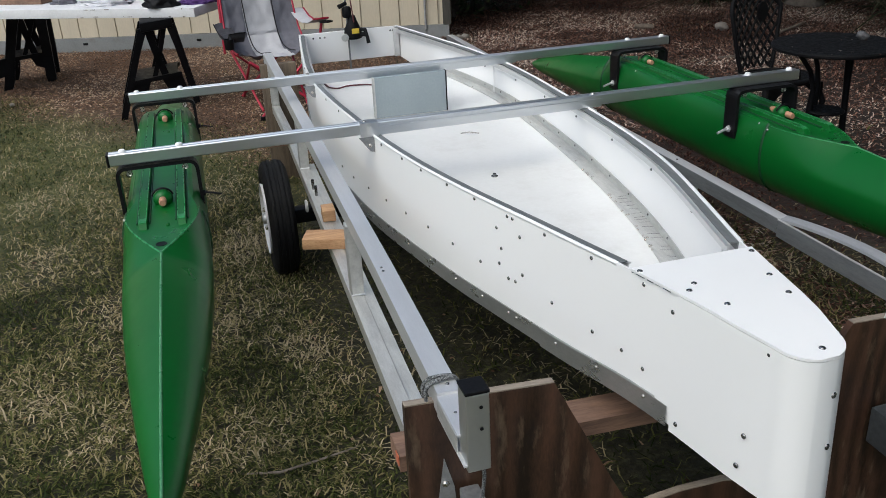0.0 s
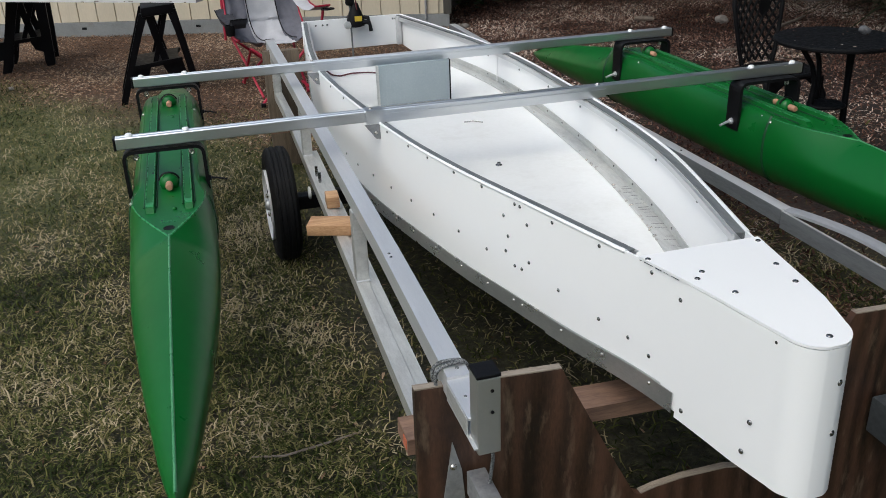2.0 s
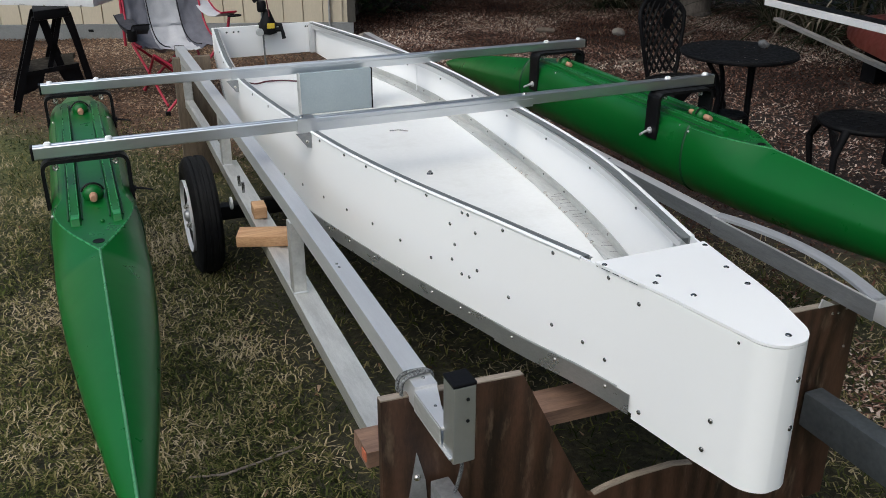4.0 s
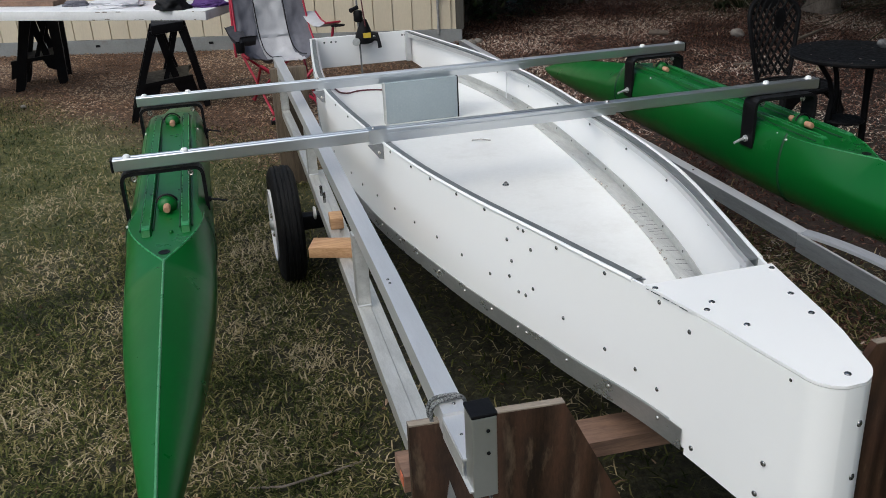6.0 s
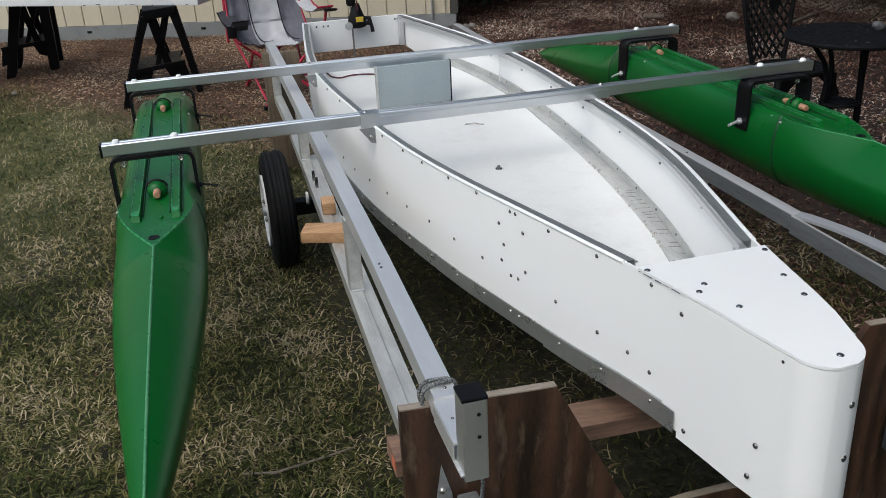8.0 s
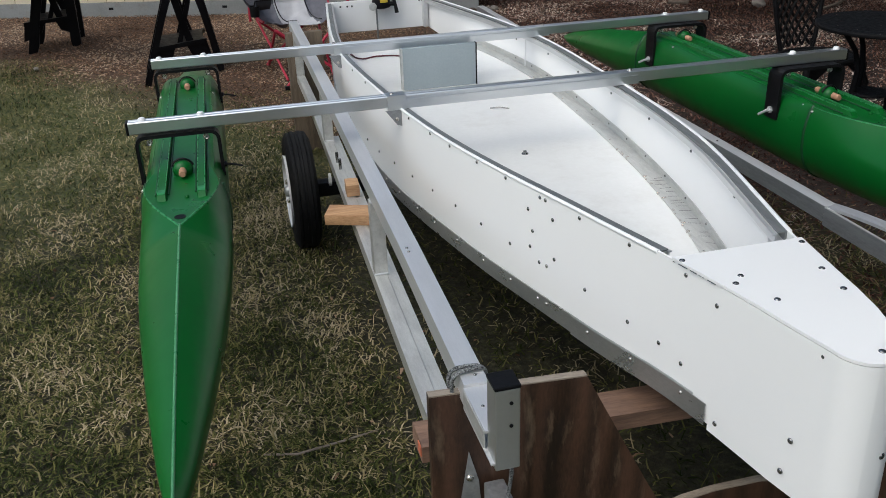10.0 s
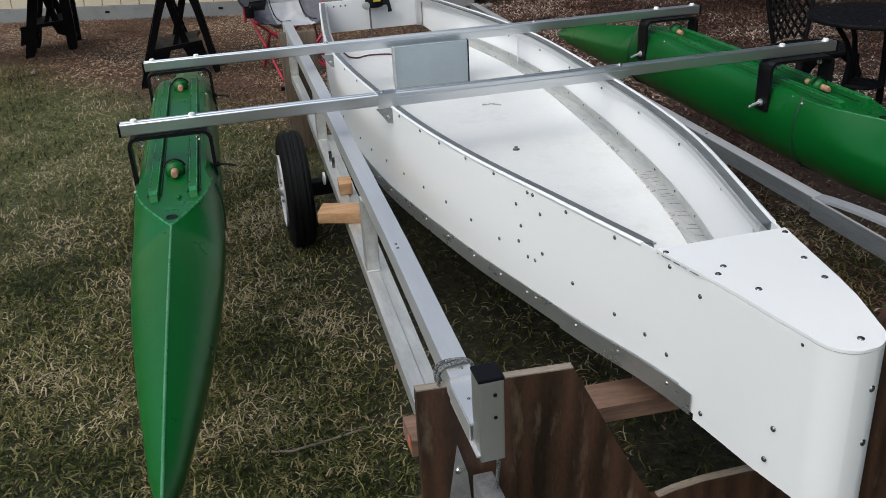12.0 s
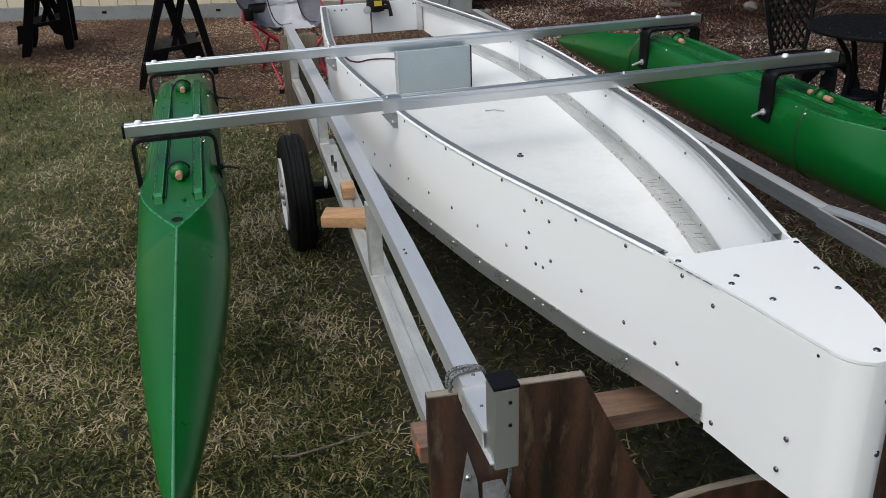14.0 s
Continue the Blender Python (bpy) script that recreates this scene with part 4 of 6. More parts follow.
        part("cord", rod([(cx + 0.004 + 0.033 * math.cos(a), y - 0.006, 0.670 + 0.033 * math.sin(a)) for a in [0.3 + 0.28 * j for j in range(10)]], 0.003, 6), BLACKPL, boss, "thin black cord", smooth=60)
        part("deck_stud", dome((cx + 0.017, y - 0.208, 0.657), 0.006, 0.006, (0, 0, 1), 8), GREEN, th, smooth=40)
    for dx, y in ((-0.099, 2.765), (0.104, 2.74), (-0.099, 3.70), (0.099, 3.70)):
        part("float_screw", dome((cx + dx, y, float_z(y, dx) - 0.001), 0.006, 0.005, (0, 0, 1), 8), ZINC, th, smooth=40)
    return th


left_float = outrigger_float()
copy_thing(left_float, pose(FLOAT_X[1], 3.31, 0.392) @ Matrix.Diagonal((0.955, 1.0, 1.0, 1.0)))
left_float.matrix_basis = pose(FLOAT_X[0] + 0.016, 3.35, 0.38, 0, 0, -0.8)

# ---- trailer ----
trailer = thing("boat_trailer", (1.0, 3.5, 0.0), "home-built aluminium boat trailer with truss sides and small wheels", "trailer")


def square_tube(y0, y1, x, z, wide=0.05, high=0.05):
    return part("upper_rail", boxed((x - wide / 2, y0, z - high), (x + wide / 2, y1, z), 0.004), ALU, trailer, smooth=30)


for way in (-1, 1):
    x = 1.0 + way * 0.535
    if way < 0:
        part("upper_rail", bar([(0.4262, 1.434, 0.642), (0.4400, 2.05, 0.642), (0.4560, 3.3, 0.642), (0.4720, 4.96, 0.642)], 0.046, 0.05), ALU, trailer)
        part("tube_end", boxed((0.4475, 4.9605, 0.6155), (0.4965, 4.966, 0.6695), 0.001), BLACKPL, trailer, "dark open tube end")
        part("rail_tail", boxed((0.4005, 1.268, 0.6165), (0.4505, 1.4335, 0.6205), 0.001), ALU, trailer)
        part("rail_tail", boxed((0.4005, 1.3105, 0.6208), (0.4035, 1.4335, 0.6565), 0.001), PALEALU, trailer)
        part("end_plate", plate([(0.4015, 1.4335), (0.4485, 1.4335), (0.4105, 1.303), (0.4015, 1.303)], "z", 0.657, 0.0045), ALU, trailer, "pale aluminium end plate")
        part("plate_screw", dome((0.419, 1.372, 0.6615), 0.0034, 0.002, (0, 0, 1), 8), SCREW, trailer)
    else:
        square_tube(1.92, 4.96, x - 0.016, 0.667, 0.036, 0.044)
        # A darker sheet over the tube's inner face holds that side's shade.
        part("rail_side", boxed((x - 0.0360, 1.92, 0.624), (x - 0.0343, 4.96, 0.6655), 0.0), RAILGREY, trailer)
        part("inner_rail", boxed((x - 0.0355, 1.35, 0.615), (x - 0.0325, 1.918, 0.662), 0.0), RAILGREY, trailer, smooth=30)
        part("rail_lip", boxed((x - 0.0358, 1.35, 0.6622), (x - 0.0300, 1.918, 0.6645), 0.0), ALU, trailer, "bright rail lip")
        part("rail_web", boxed((x - 0.0322, 1.35, 0.623), (x + 0.018, 1.918, 0.626), 0.001), GALV, trailer, smooth=30)
        ys = stations(1.918, 1.36, 20)
        bend = [(x - 0.016 + 0.056 * math.sin(max(0.0, min(1.0, (1.918 - y) / 0.545)) * math.pi) ** 0.85, y, 0.6635) for y in ys]
        part("bowed_bar", bar(bend, 0.036, 0.008), RAILTOP, trailer, "bowed aluminium flange", smooth=40)
        square_tube(1.15, 1.352, x - 0.01, 0.667)
    skew = lambda y: 1.0 + way * (0.567 - 0.0225 * (y - 2.444))
    part("lower_rail", bar([(skew(1.70), 1.70, 0.3655), (skew(3.80), 3.80, 0.3655), (1.0 + way * 0.534, 4.27, 0.396), (1.0 + way * 0.534, 4.772, 0.405)], 0.038, 0.045), PALEALU, trailer, "oxidised aluminium lower rail")
    part("rail_flange", bar([(skew(1.70) - way * 0.0365, 1.70, 0.3805), (skew(3.80) - way * 0.0365, 3.80, 0.3805)], 0.031, 0.005), PALEALU, trailer, "oxidised aluminium flange")
    part("truss_post", boxed((1.0 + way * 0.534 - 0.02, 4.730, 0.4285), (1.0 + way * 0.534 + 0.02, 4.770, 0.6165), 0.003), PALEALU, trailer)
    for y in (2.45, 3.73):
        part("truss_post", boxed((skew(y) - 0.016, y - 0.006, 0.389), (skew(y) + 0.024, y + 0.034, 0.6165), 0.003), PALEALU, trailer)
        part("weld_bead", rod([(skew(y) - 0.017, y - 0.008, 0.390), (skew(y) + 0.004, y - 0.0095, 0.391), (skew(y) + 0.025, y - 0.008, 0.390)], 0.003, 6), ALU, trailer)
    xl = skew(3.4)
    if way < 0:
        tube = part("end_post", boxed((0.407, 1.265, 0.606), (0.450, 1.31, 0.7635), 0.003), POSTALU, trailer, "upright aluminium tube stub with bolt holes")
        part("post_cap", boxed((0.406, 1.264, 0.764), (0.451, 1.311, 0.7705), 0.003), BLACKPL, tube, "black plastic tube cap")
        for z in (0.738, 0.694):
            part("bolt_hole", lathe([(0.0033, 0.001), (0.0033, -0.0016), (0.002, -0.002)], (0.434, 1.265, z), 10, "y"), BLACKPL, tube)
    for y in (2.021, 2.00, 1.46):
        part("rail_screw", dome((0.431 if way < 0 else 1.515, y if way < 0 else y + 1.0, 0.667), 0.004, 0.003, (0, 0, 1), 8), SCREW, trailer, smooth=40)
    for y in (3.37, 3.45):
        part("axle_bolt", rod([(xl + 0.004, y, 0.38), (xl + 0.004, y, 0.43)], 0.006, 8), SCREW, trailer, smooth=40)
    if way < 0:
        part("tongue_rail", boxed((0.443, 0.55, 0.36), (0.484, 1.455, 0.42), 0.004), GALV, trailer, "galvanised drawbar rail", smooth=30)
    else:
        part("tongue_rail", boxed((1.455, 0.55, 0.275), (1.512, 1.455, 0.372), 0.004), DARKSTEEL, trailer, "dark steel drawbar rail", smooth=30)
        part("rail_bracket", plate([(1.455, 0.603), (1.462, 0.626), (1.505, 0.603)], "y", 1.462, 0.004), ALU, trailer, "small pale bracket over the plywood")
part("shackle", rod([(0.432, 3.53 + 0.016 * math.cos(k / 10 * math.tau), 0.29 + 0.022 * math.sin(k / 10 * math.tau)) for k in range(10)], 0.006, 6, closed=True), WHITE, trailer, "white shackle ring", smooth=60)
part("axle", boxed((0.36, 3.55, 0.21), (1.60, 3.61, 0.27), 0.005), BLACKST, trailer, "black painted axle", smooth=30)


def wheel(x, way):
    yc, zc = 3.60, 0.234
    prof = [(0.145, -0.05), (0.16, -0.056), (0.185, -0.060), (0.21, -0.057), (0.226, -0.047), (0.232, -0.041), (0.2335, -0.031), (0.229, -0.030), (0.229, -0.026), (0.2355, -0.024), (0.236, -0.008), (0.231, -0.006), (0.231, 0.0)]
    prof = [(a * 1.03, b * 0.90) for a, b in prof]
    full = prof + [(a, -b) for a, b in prof[-2::-1]]
    ty = part("wheel", lathe([(0.04, -0.05), (0.05, -0.052), (0.1, -0.03), (0.135, -0.035), (0.150, -0.060), (0.150, -0.055), (0.148, -0.052), (0.148, 0.052), (0.135, 0.035), (0.06, 0.02)], (x, yc, zc), 32, "x"), TABLEW, trailer, "white steel wheel", smooth=35)
    part("tyre", lathe(full, (x, yc, zc), 56, "x"), RUBBER, ty, "ribbed black trailer tyre", smooth=35)
    part("hub", lathe([(0.026, 0.03 * way), (0.026, 0.052 * way), (0.02, 0.066 * way), (0.008, 0.07 * way)], (x, yc, zc), 18, "x"), GALV, ty, smooth=40)
    for k in range(4):
        a = k * math.tau / 4 + 0.4
        part("wheel_nut", dome((x + way * 0.05, yc + 0.055 * math.cos(a), zc + 0.055 * math.sin(a)), 0.011, 0.012, (way, 0, 0), 6), ZINC, ty)


wheel(0.318, -1)
wheel(1.69, 1)

# ---- plywood cradles, lumber and blocks under the trailer ----
def cradle(y, label):
    th = thing("plywood_cradle", (1.0, y, 0.0), label, "cradle", "plywood cradles under the trailer")
    out = [(0.345, 0.0), (0.345, 0.629), (0.657, 0.613), (0.735, 0.455), (0.80, 0.325), (0.845, 0.240), (0.862, 0.234), (0.90, 0.243), (0.972, 0.251), (1.083, 0.250), (1.14, 0.238), (1.24, 0.385), (1.376, 0.603), (1.596, 0.595), (1.603, 0.32), (1.606, 0.0)]
    part("plywood_sheet", plate(out, "y", y, 0.018), PLY, th, smooth=20)
    for run in (out[1:3], out[6:11], out[12:14]):
        part("sheet_edge", bar([(u, y + 0.009, v + 0.0005) for u, v in run], 0.0182, 0.003), PLYEDGE, th, "pale layered plywood edge")
    for u, v in ((1.51, 0.575), (1.53, 0.572), (1.555, 0.58), (1.572, 0.47)):
        part("nail_head", dome((u, y, v), 0.0035, 0.003, (0, -1, 0), 8), ZINC, th)
    return th


front_cradle = cradle(1.468, "weathered plywood cradle with a V-shaped cut-out")
part("corner_plate", plate([(0.388, 0.30), (0.445, 0.30), (0.436, 0.42), (0.418, 0.49)], "y", 1.463, 0.0045), GALV, front_cradle, "galvanised plate with a bolt")
part("plate_bolt", dome((0.418, 1.463, 0.43), 0.008, 0.006, (0, -1, 0), 10), ZINC, front_cradle, smooth=40)
for side, x0 in ((-1, 0.410), (1, 1.40)):
    rear = thing("support_board", (x0 + 0.095, 4.80, 0.0), "grey weathered wooden board standing under the trailer's rear rail", "board", "rear support boards")
    part("board", boxed((x0, 4.775, 0.0), (x0 + 0.19, 4.815, 0.64 if side < 0 else 0.616), 0.004), GREYWOOD, rear, smooth=30)


def lumber(lo, hi, mat, label, turn=0.0, name="lumber_block", bevel=0.004):
    ob = part(name, boxed(lo, hi, bevel, Matrix.Rotation(radians(turn), 4, "Z")), mat, smooth=30)
    me = ob.data
    mid = (Vector(lo) + Vector(hi)) / 2
    base = Vector((mid.x, mid.y, lo[2]))
    me.transform(Matrix.Translation(-base))
    ob.location = base
    return tagged(ob, label, "lumber")


crosser = thing("lumber_board", (1.0, 1.63, 0.33), "weathered two-by-four laid across under the trailer, one end marked orange", "lumber")
part("plank", bar([(0.352, 1.63, 0.405), (1.70, 1.63, 0.355)], 0.09, 0.04), OLDLUM, crosser)
part("painted_mark", boxed((0.3495, 1.590, 0.398), (0.3518, 1.615, 0.422), 0.0), ORANGE, crosser, "orange paint mark")
lumber((0.336, 2.818, 0.389), (0.508, 2.908, 0.427), LUMBER, "pale pine block lying on the lower rail", -20)
lumber((0.438, 3.070, 0.389), (0.486, 3.148, 0.432), LUMBER, "small pine offcut on the lower rail", -4)
lumber((0.35, 4.10, 0.389), (0.44, 4.19, 0.427), OLDLUM, "brown offcut on the lower rail behind the wheel", 0)

# ---- rope round the rail end ----
coil = thing("tie_rope", (0.427, 1.43, 0.60), "grey braided rope tied round the trailer rail", "rope")
for back, lean, tail in ((0.0, 0.004, 0), (0.011, -0.006, 1)):
    loop = []
    for k in range(28):
        a = k / 28 * math.tau
        c, sn = math.cos(a), math.sin(a)
        loop.append((0.4275 + math.copysign(abs(c) ** 0.7, c) * (0.038 if c < 0 else 0.031), 1.476 + back + lean * c - 0.006 * sn, 0.642 + math.copysign(abs(sn) ** 0.7, sn) * 0.032))
    part("rope_loop", rod(loop, 0.0040, 8, closed=True), ROPE, coil, smooth=60)
part("rope_tail", rod([(0.455, 1.43, 0.612), (0.458, 1.38, 0.602), (0.460, 1.34, 0.58), (0.464, 1.35, 0.52), (0.470, 1.38, 0.46), (0.474, 1.40, 0.425)], 0.0038, 8), ROPE, coil, smooth=60)

# ---- things in the boat ----
caddy = thing("equipment_box", (0.97, 3.86, FLOOR_Z), "flat grey plastic box standing on the boat floor", "box")
part("box_body", boxed((0.805, 3.752, FLOOR_Z + 0.001), (1.128, 3.775, 0.741), 0.002), BOXGREY, caddy, smooth=30)
part("box_edge", boxed((0.799, 3.7495, FLOOR_Z + 0.001), (0.807, 3.7755, 0.742), 0.001), PALEALU, caddy, "pale metal corner strip")
part("box_edge", boxed((1.126, 3.7495, FLOOR_Z + 0.001), (1.1315, 3.7755, 0.742), 0.001), BLACKPL, caddy, "dark corner strip")
for k in range(4):
    part("groove", boxed((0.822 + 0.017 * k, 3.7512, FLOOR_Z + 0.004), (0.8235 + 0.017 * k, 3.7525, 0.739), 0.0), BOXGREY, caddy)
cable = thing("power_cable", (0.72, 3.9, FLOOR_Z), "dark red cable lying across the boat floor", "cable")
part("cable_run", rod(rounded([(0.95, 4.34, FLOOR_Z + 0.008), (0.88, 4.39, FLOOR_Z + 0.008), (0.80, 4.40, FLOOR_Z + 0.008), (0.745, 4.36, FLOOR_Z + 0.008), (0.71, 4.40, FLOOR_Z + 0.008), (0.70, 4.50, FLOOR_Z + 0.008)], 0.05), 0.0042, 8), WIRE, cable, smooth=60)

# ---- the outboard on the transom ----
motor = thing("trolling_motor", (0.95, 5.08, 0.56), "black electric trolling motor with a yellow label, clamped to the transom", "motor")
part("shaft", rod([(0.948, 5.06, 0.40), (0.946, 5.06, 0.72), (0.940, 5.06, 1.35)], 0.005, 12), DULLALU, motor, smooth=50)
part("clamp", boxed((0.935, 5.045, 0.675), (0.995, 5.135, 0.735), 0.012), BLACKPL, motor, smooth=40)
head = part("head", loft([[(0.975 + w * math.cos(a / 14 * math.tau), 5.06 + d * math.sin(a / 14 * math.tau), z) for a in range(14)] for z, w, d in ((0.678, 0.03, 0.03), (0.684, 0.050, 0.045), (0.72, 0.051, 0.05), (0.755, 0.038, 0.04), (0.785, 0.026, 0.026), (0.81, 0.018, 0.02))]), BLACKPL, motor, "rounded black motor bracket housing", smooth=50)
part("sticker", boxed((0.960, 5.0065, 0.716), (1.002, 5.0095, 0.744), 0.001), YELLOW, head, "yellow warning label")
part("collar", lathe([(0.02, 0.0), (0.026, 0.01), (0.026, 0.05), (0.02, 0.06)], (0.948, 5.06, 0.80), 12), BLACKPL, motor, smooth=40)
part("clamp_knob", lathe([(0.004, -0.012), (0.020, -0.010), (0.022, 0.0), (0.018, 0.006), (0.004, 0.008)], (0.922, 5.03, 0.695), 12, "y"), PALEALU, motor, "pale clamp knob", smooth=40)
part("side_arm", rod([(0.99, 5.035, 0.70), (1.03, 5.03, 0.705), (1.045, 5.025, 0.70)], [0.014, 0.012, 0.011], 8), BLACKPL, motor, smooth=40)
part("tilt_lever", rod([(1.005, 5.05, 0.735), (1.040, 5.03, 0.728), (1.048, 5.02, 0.69), (1.052, 5.015, 0.655)], [0.009, 0.012, 0.010, 0.012], 8), BLACKPL, motor, smooth=40)
part("tiller", rod([(0.948, 5.06, 0.88), (0.92, 5.05, 0.87), (0.905, 5.04, 0.865)], [0.012, 0.01, 0.014], 8), BLACKPL, motor, smooth=40)
part("control_head", boxed((0.88, 4.98, 1.30), (1.00, 5.14, 1.42), 0.03), BLACKPL, motor, smooth=40)
part("motor_cable", rod([(0.955, 5.04, 1.30), (0.965, 5.03, 0.93), (0.972, 5.01, 0.82), (0.975, 5.005, 0.78)], 0.004, 6), WIRE, motor, smooth=40)


# ---- the shed behind ----
U, NRM = Vector((0.944, -0.330, 0)), Vector((0.330, 0.944, 0))
WALL0 = Vector((-0.892, 9.561, 0))
SHED = Matrix.Translation(WALL0 + Vector((0, 0, -0.090))) @ Matrix(((U.x, NRM.x, 0, 0), (U.y, NRM.y, 0, 0), (0, 0, 1, 0), (0, 0, 0, 1))) @ Matrix.Scale(1.057, 4)
shed = thing("garden_shed", WALL0 + NRM * 1.5, "cream-painted shed with grooved siding on a grey skirting", "shed")
S0, S1 = -5.2, 3.44
part("wall_core", boxed((S0 + 0.02, 0.022, 0.0), (S1 - 0.02, 3.0, 2.3), 0.0), CREAM, shed, place=SHED)
part("skirting", boxed((S0, -0.012, 0.0), (S1, 0.021, 0.205), 0.004), SKIRT, shed, "grey skirting board with vents", place=SHED)
for s in (-4.0, -2.5, -0.0, 1.09, 2.4):
    part("vent", boxed((s - 0.022, -0.0165, 0.14), (s + 0.022, -0.0125, 0.162), 0.002), BLACKPL, shed, "small dark vent slot", place=SHED)
part("skirting_joint", boxed((0.535, -0.0155, 0.0), (0.56, -0.0125, 0.204), 0.001), SKIRT, shed, place=SHED)
part("corner_trim", boxed((S1 - 0.055, -0.016, 0.206), (S1 + 0.02, 0.03, 2.3), 0.004), DARKTRIM, shed, "dark corner trim", place=SHED)
n_boards = int((S1 - 0.06 - S0) / 0.178)
for k in range(n_boards):
    s = S0 + k * 0.178
    bmx = boxed((s + 0.004, 0.0, 0.207), (s + 0.174, 0.0215, 2.295), 0.003)
    ob = part("siding_board", bmx, CREAM, shed, place=SHED)
part("roof", loft([[SHED @ Vector((s, d, z)) for d, z in ((-0.35, 2.22), (-0.35, 2.28), (1.5, 3.0), (3.35, 2.28), (3.35, 2.22), (1.5, 2.94))] for s in (S0 - 0.25, S1 + 0.25)]), ROOF, shed)
part("conduit", rod([SHED @ Vector((3.225, -0.02, z)) for z in (0.17, 0.5, 1.2)], 0.012, 8), GALV, shed, "grey conduit pipe", smooth=50)
part("outlet_box", boxed((3.185, -0.05, 0.50), (3.265, -0.001, 0.60), 0.006), SKIRT, shed, "grey outlet box", place=SHED)

# ---- work table on two sawhorses ----
D, N2 = Vector((0.871, -0.491, 0)), Vector((0.491, 0.871, 0))
TAB = Matrix.Translation((0.15, 6.69, 0)) @ Matrix(((D.x, N2.x, 0, 0), (D.y, N2.y, 0, 0), (0, 0, 1, 0), (0, 0, 0, 1)))
table = thing("table_board", (-0.9, 7.5, 0.642), "white-painted board with a chipped edge, laid on two sawhorses", "table")
part("top", boxed((-2.75, 0.0, 0.642), (0.0, 0.52, 0.708), 0.004), TABLEW, table, place=TAB, smooth=30)


chips_at = random.Random(21)
for k in range(13):
    u, z = chips_at.uniform(-1.05, -0.03), chips_at.choice((0.644, 0.650, 0.688, 0.700))
    part("edge_chip", boxed((u, -0.0022, z), (u + chips_at.uniform(0.006, 0.05), -0.0002, z + chips_at.uniform(0.002, 0.007)), 0.0), GREYWOOD, table, "bare wood where the paint has chipped", place=TAB)


def sawhorse(x, y, ax, head=0.115, foot=0.315, thick=1.0, over=0.0):
    """A folding sawhorse whose front pair of legs stands round a point and spreads along a direction."""
    a = Vector((*ax, 0)).normalized()
    M = Matrix.Translation((x, y, 0)) @ Matrix(((a.x, -0.02, 0, 0), (a.y, 1.0, 0, 0), (0, 0, 1, 0), (0, 0, 0, 1))) @ Matrix.Diagonal((0.93, 0.78, 1, 1))
    th = thing("sawhorse", M @ Vector((0, 0.26, 0)), "black plastic folding sawhorse with a tray, under a white board", "sawhorse", "sawhorses")
    part("top_rail", boxed((over - head - 0.02, -0.02, 0.575), (over + head + 0.02, 0.54, 0.640), 0.012), BLACKPL, th, place=M, smooth=40)
    for d in (0.02, 0.50):
        for w in (-1, 1):
            part("leg", loft([[(w * (x + u * hw * thick) + over * min(1.0, z / 0.6), d + v * t, z) for u, v in ((-1, -1), (1, -1), (1, 1), (-1, 1))] for z, x, hw, t in ((0.0, foot, 0.026, 0.03), (0.05, foot - 0.012, 0.030, 0.03), (0.25, foot * 0.62 + head * 0.38, 0.029, 0.026), (0.45, foot * 0.28 + head * 0.72, 0.031, 0.026), (0.60, head, 0.038, 0.026))]), BLACKPL, th, place=M)
        part("cross_brace", loft([[(x + u * 0.030, d + 0.03 + v * 0.01, z) for u, v in ((-1, -1), (1, -1), (1, 1), (-1, 1))] for x, z in ((over - 0.08, 0.59), (over * 0.7 - 0.02, 0.42), (over * 0.35 + 0.07, 0.20))]), BLACKPL, th, place=M)
        part("cross_brace", loft([[(x + u * 0.022, d + 0.03 + v * 0.01, z) for u, v in ((-1, -1), (1, -1), (1, 1), (-1, 1))] for x, z in ((over + 0.06, 0.58), (over * 0.7 + 0.03, 0.45), (over * 0.4 - 0.04, 0.24))]), BLACKPL, th, place=M)
    part("tray", plate([(-0.225, 0.0), (0.225, 0.0), (0.19, 0.1), (0.2, 0.42), (0.225, 0.52), (-0.225, 0.52), (-0.2, 0.42), (-0.19, 0.1)], "z", 0.222, 0.03), BLACKPL, th, place=M, smooth=30)
    for w in (-1, 1):
        part("tray_arch", plate([(w * 0.225, 0.222), (w * 0.05, 0.222), (w * 0.085, 0.15), (w * 0.15, 0.12), (w * 0.255, 0.10)], "y", 0.02, 0.025), BLACKPL, th, place=M)
    return th


sawhorse(-0.185, 6.69, (0.88, 0.48), over=0.075)
sawhorse(-1.25, 8.12, (0.88, 0.48), 0.11, 0.20, 1.5, over=0.10)


def crumple(name, at, size, mat, label, category, seed, lift=1.0):
    """A soft heap: a low dome pushed about by noise."""
    bm = bmesh.new()
    bmesh.ops.create_icosphere(bm, subdivisions=4, radius=1.0)
    for v in bm.verts:
        n1 = noise.noise(v.co * 1.7 + Vector((seed, 0, 0)))
        n2 = noise.noise(v.co * 4.5 + Vector((0, seed, 0)))
        c = v.co * (1 + 0.35 * n1 + 0.16 * n2)
        v.co = Vector((c.x * size[0], c.y * size[1], max(c.z, -0.25) * size[2] * lift + 0.25 * size[2]))
    m = TAB @ Matrix.Translation(at)
    base = m.translation.copy()
    bm.transform(Matrix.Rotation(math.atan2(D.y, D.x), 4, "Z"))
    ob = part(name, bm, mat, smooth=50)
    ob.location = base
    return tagged(ob, label, category)


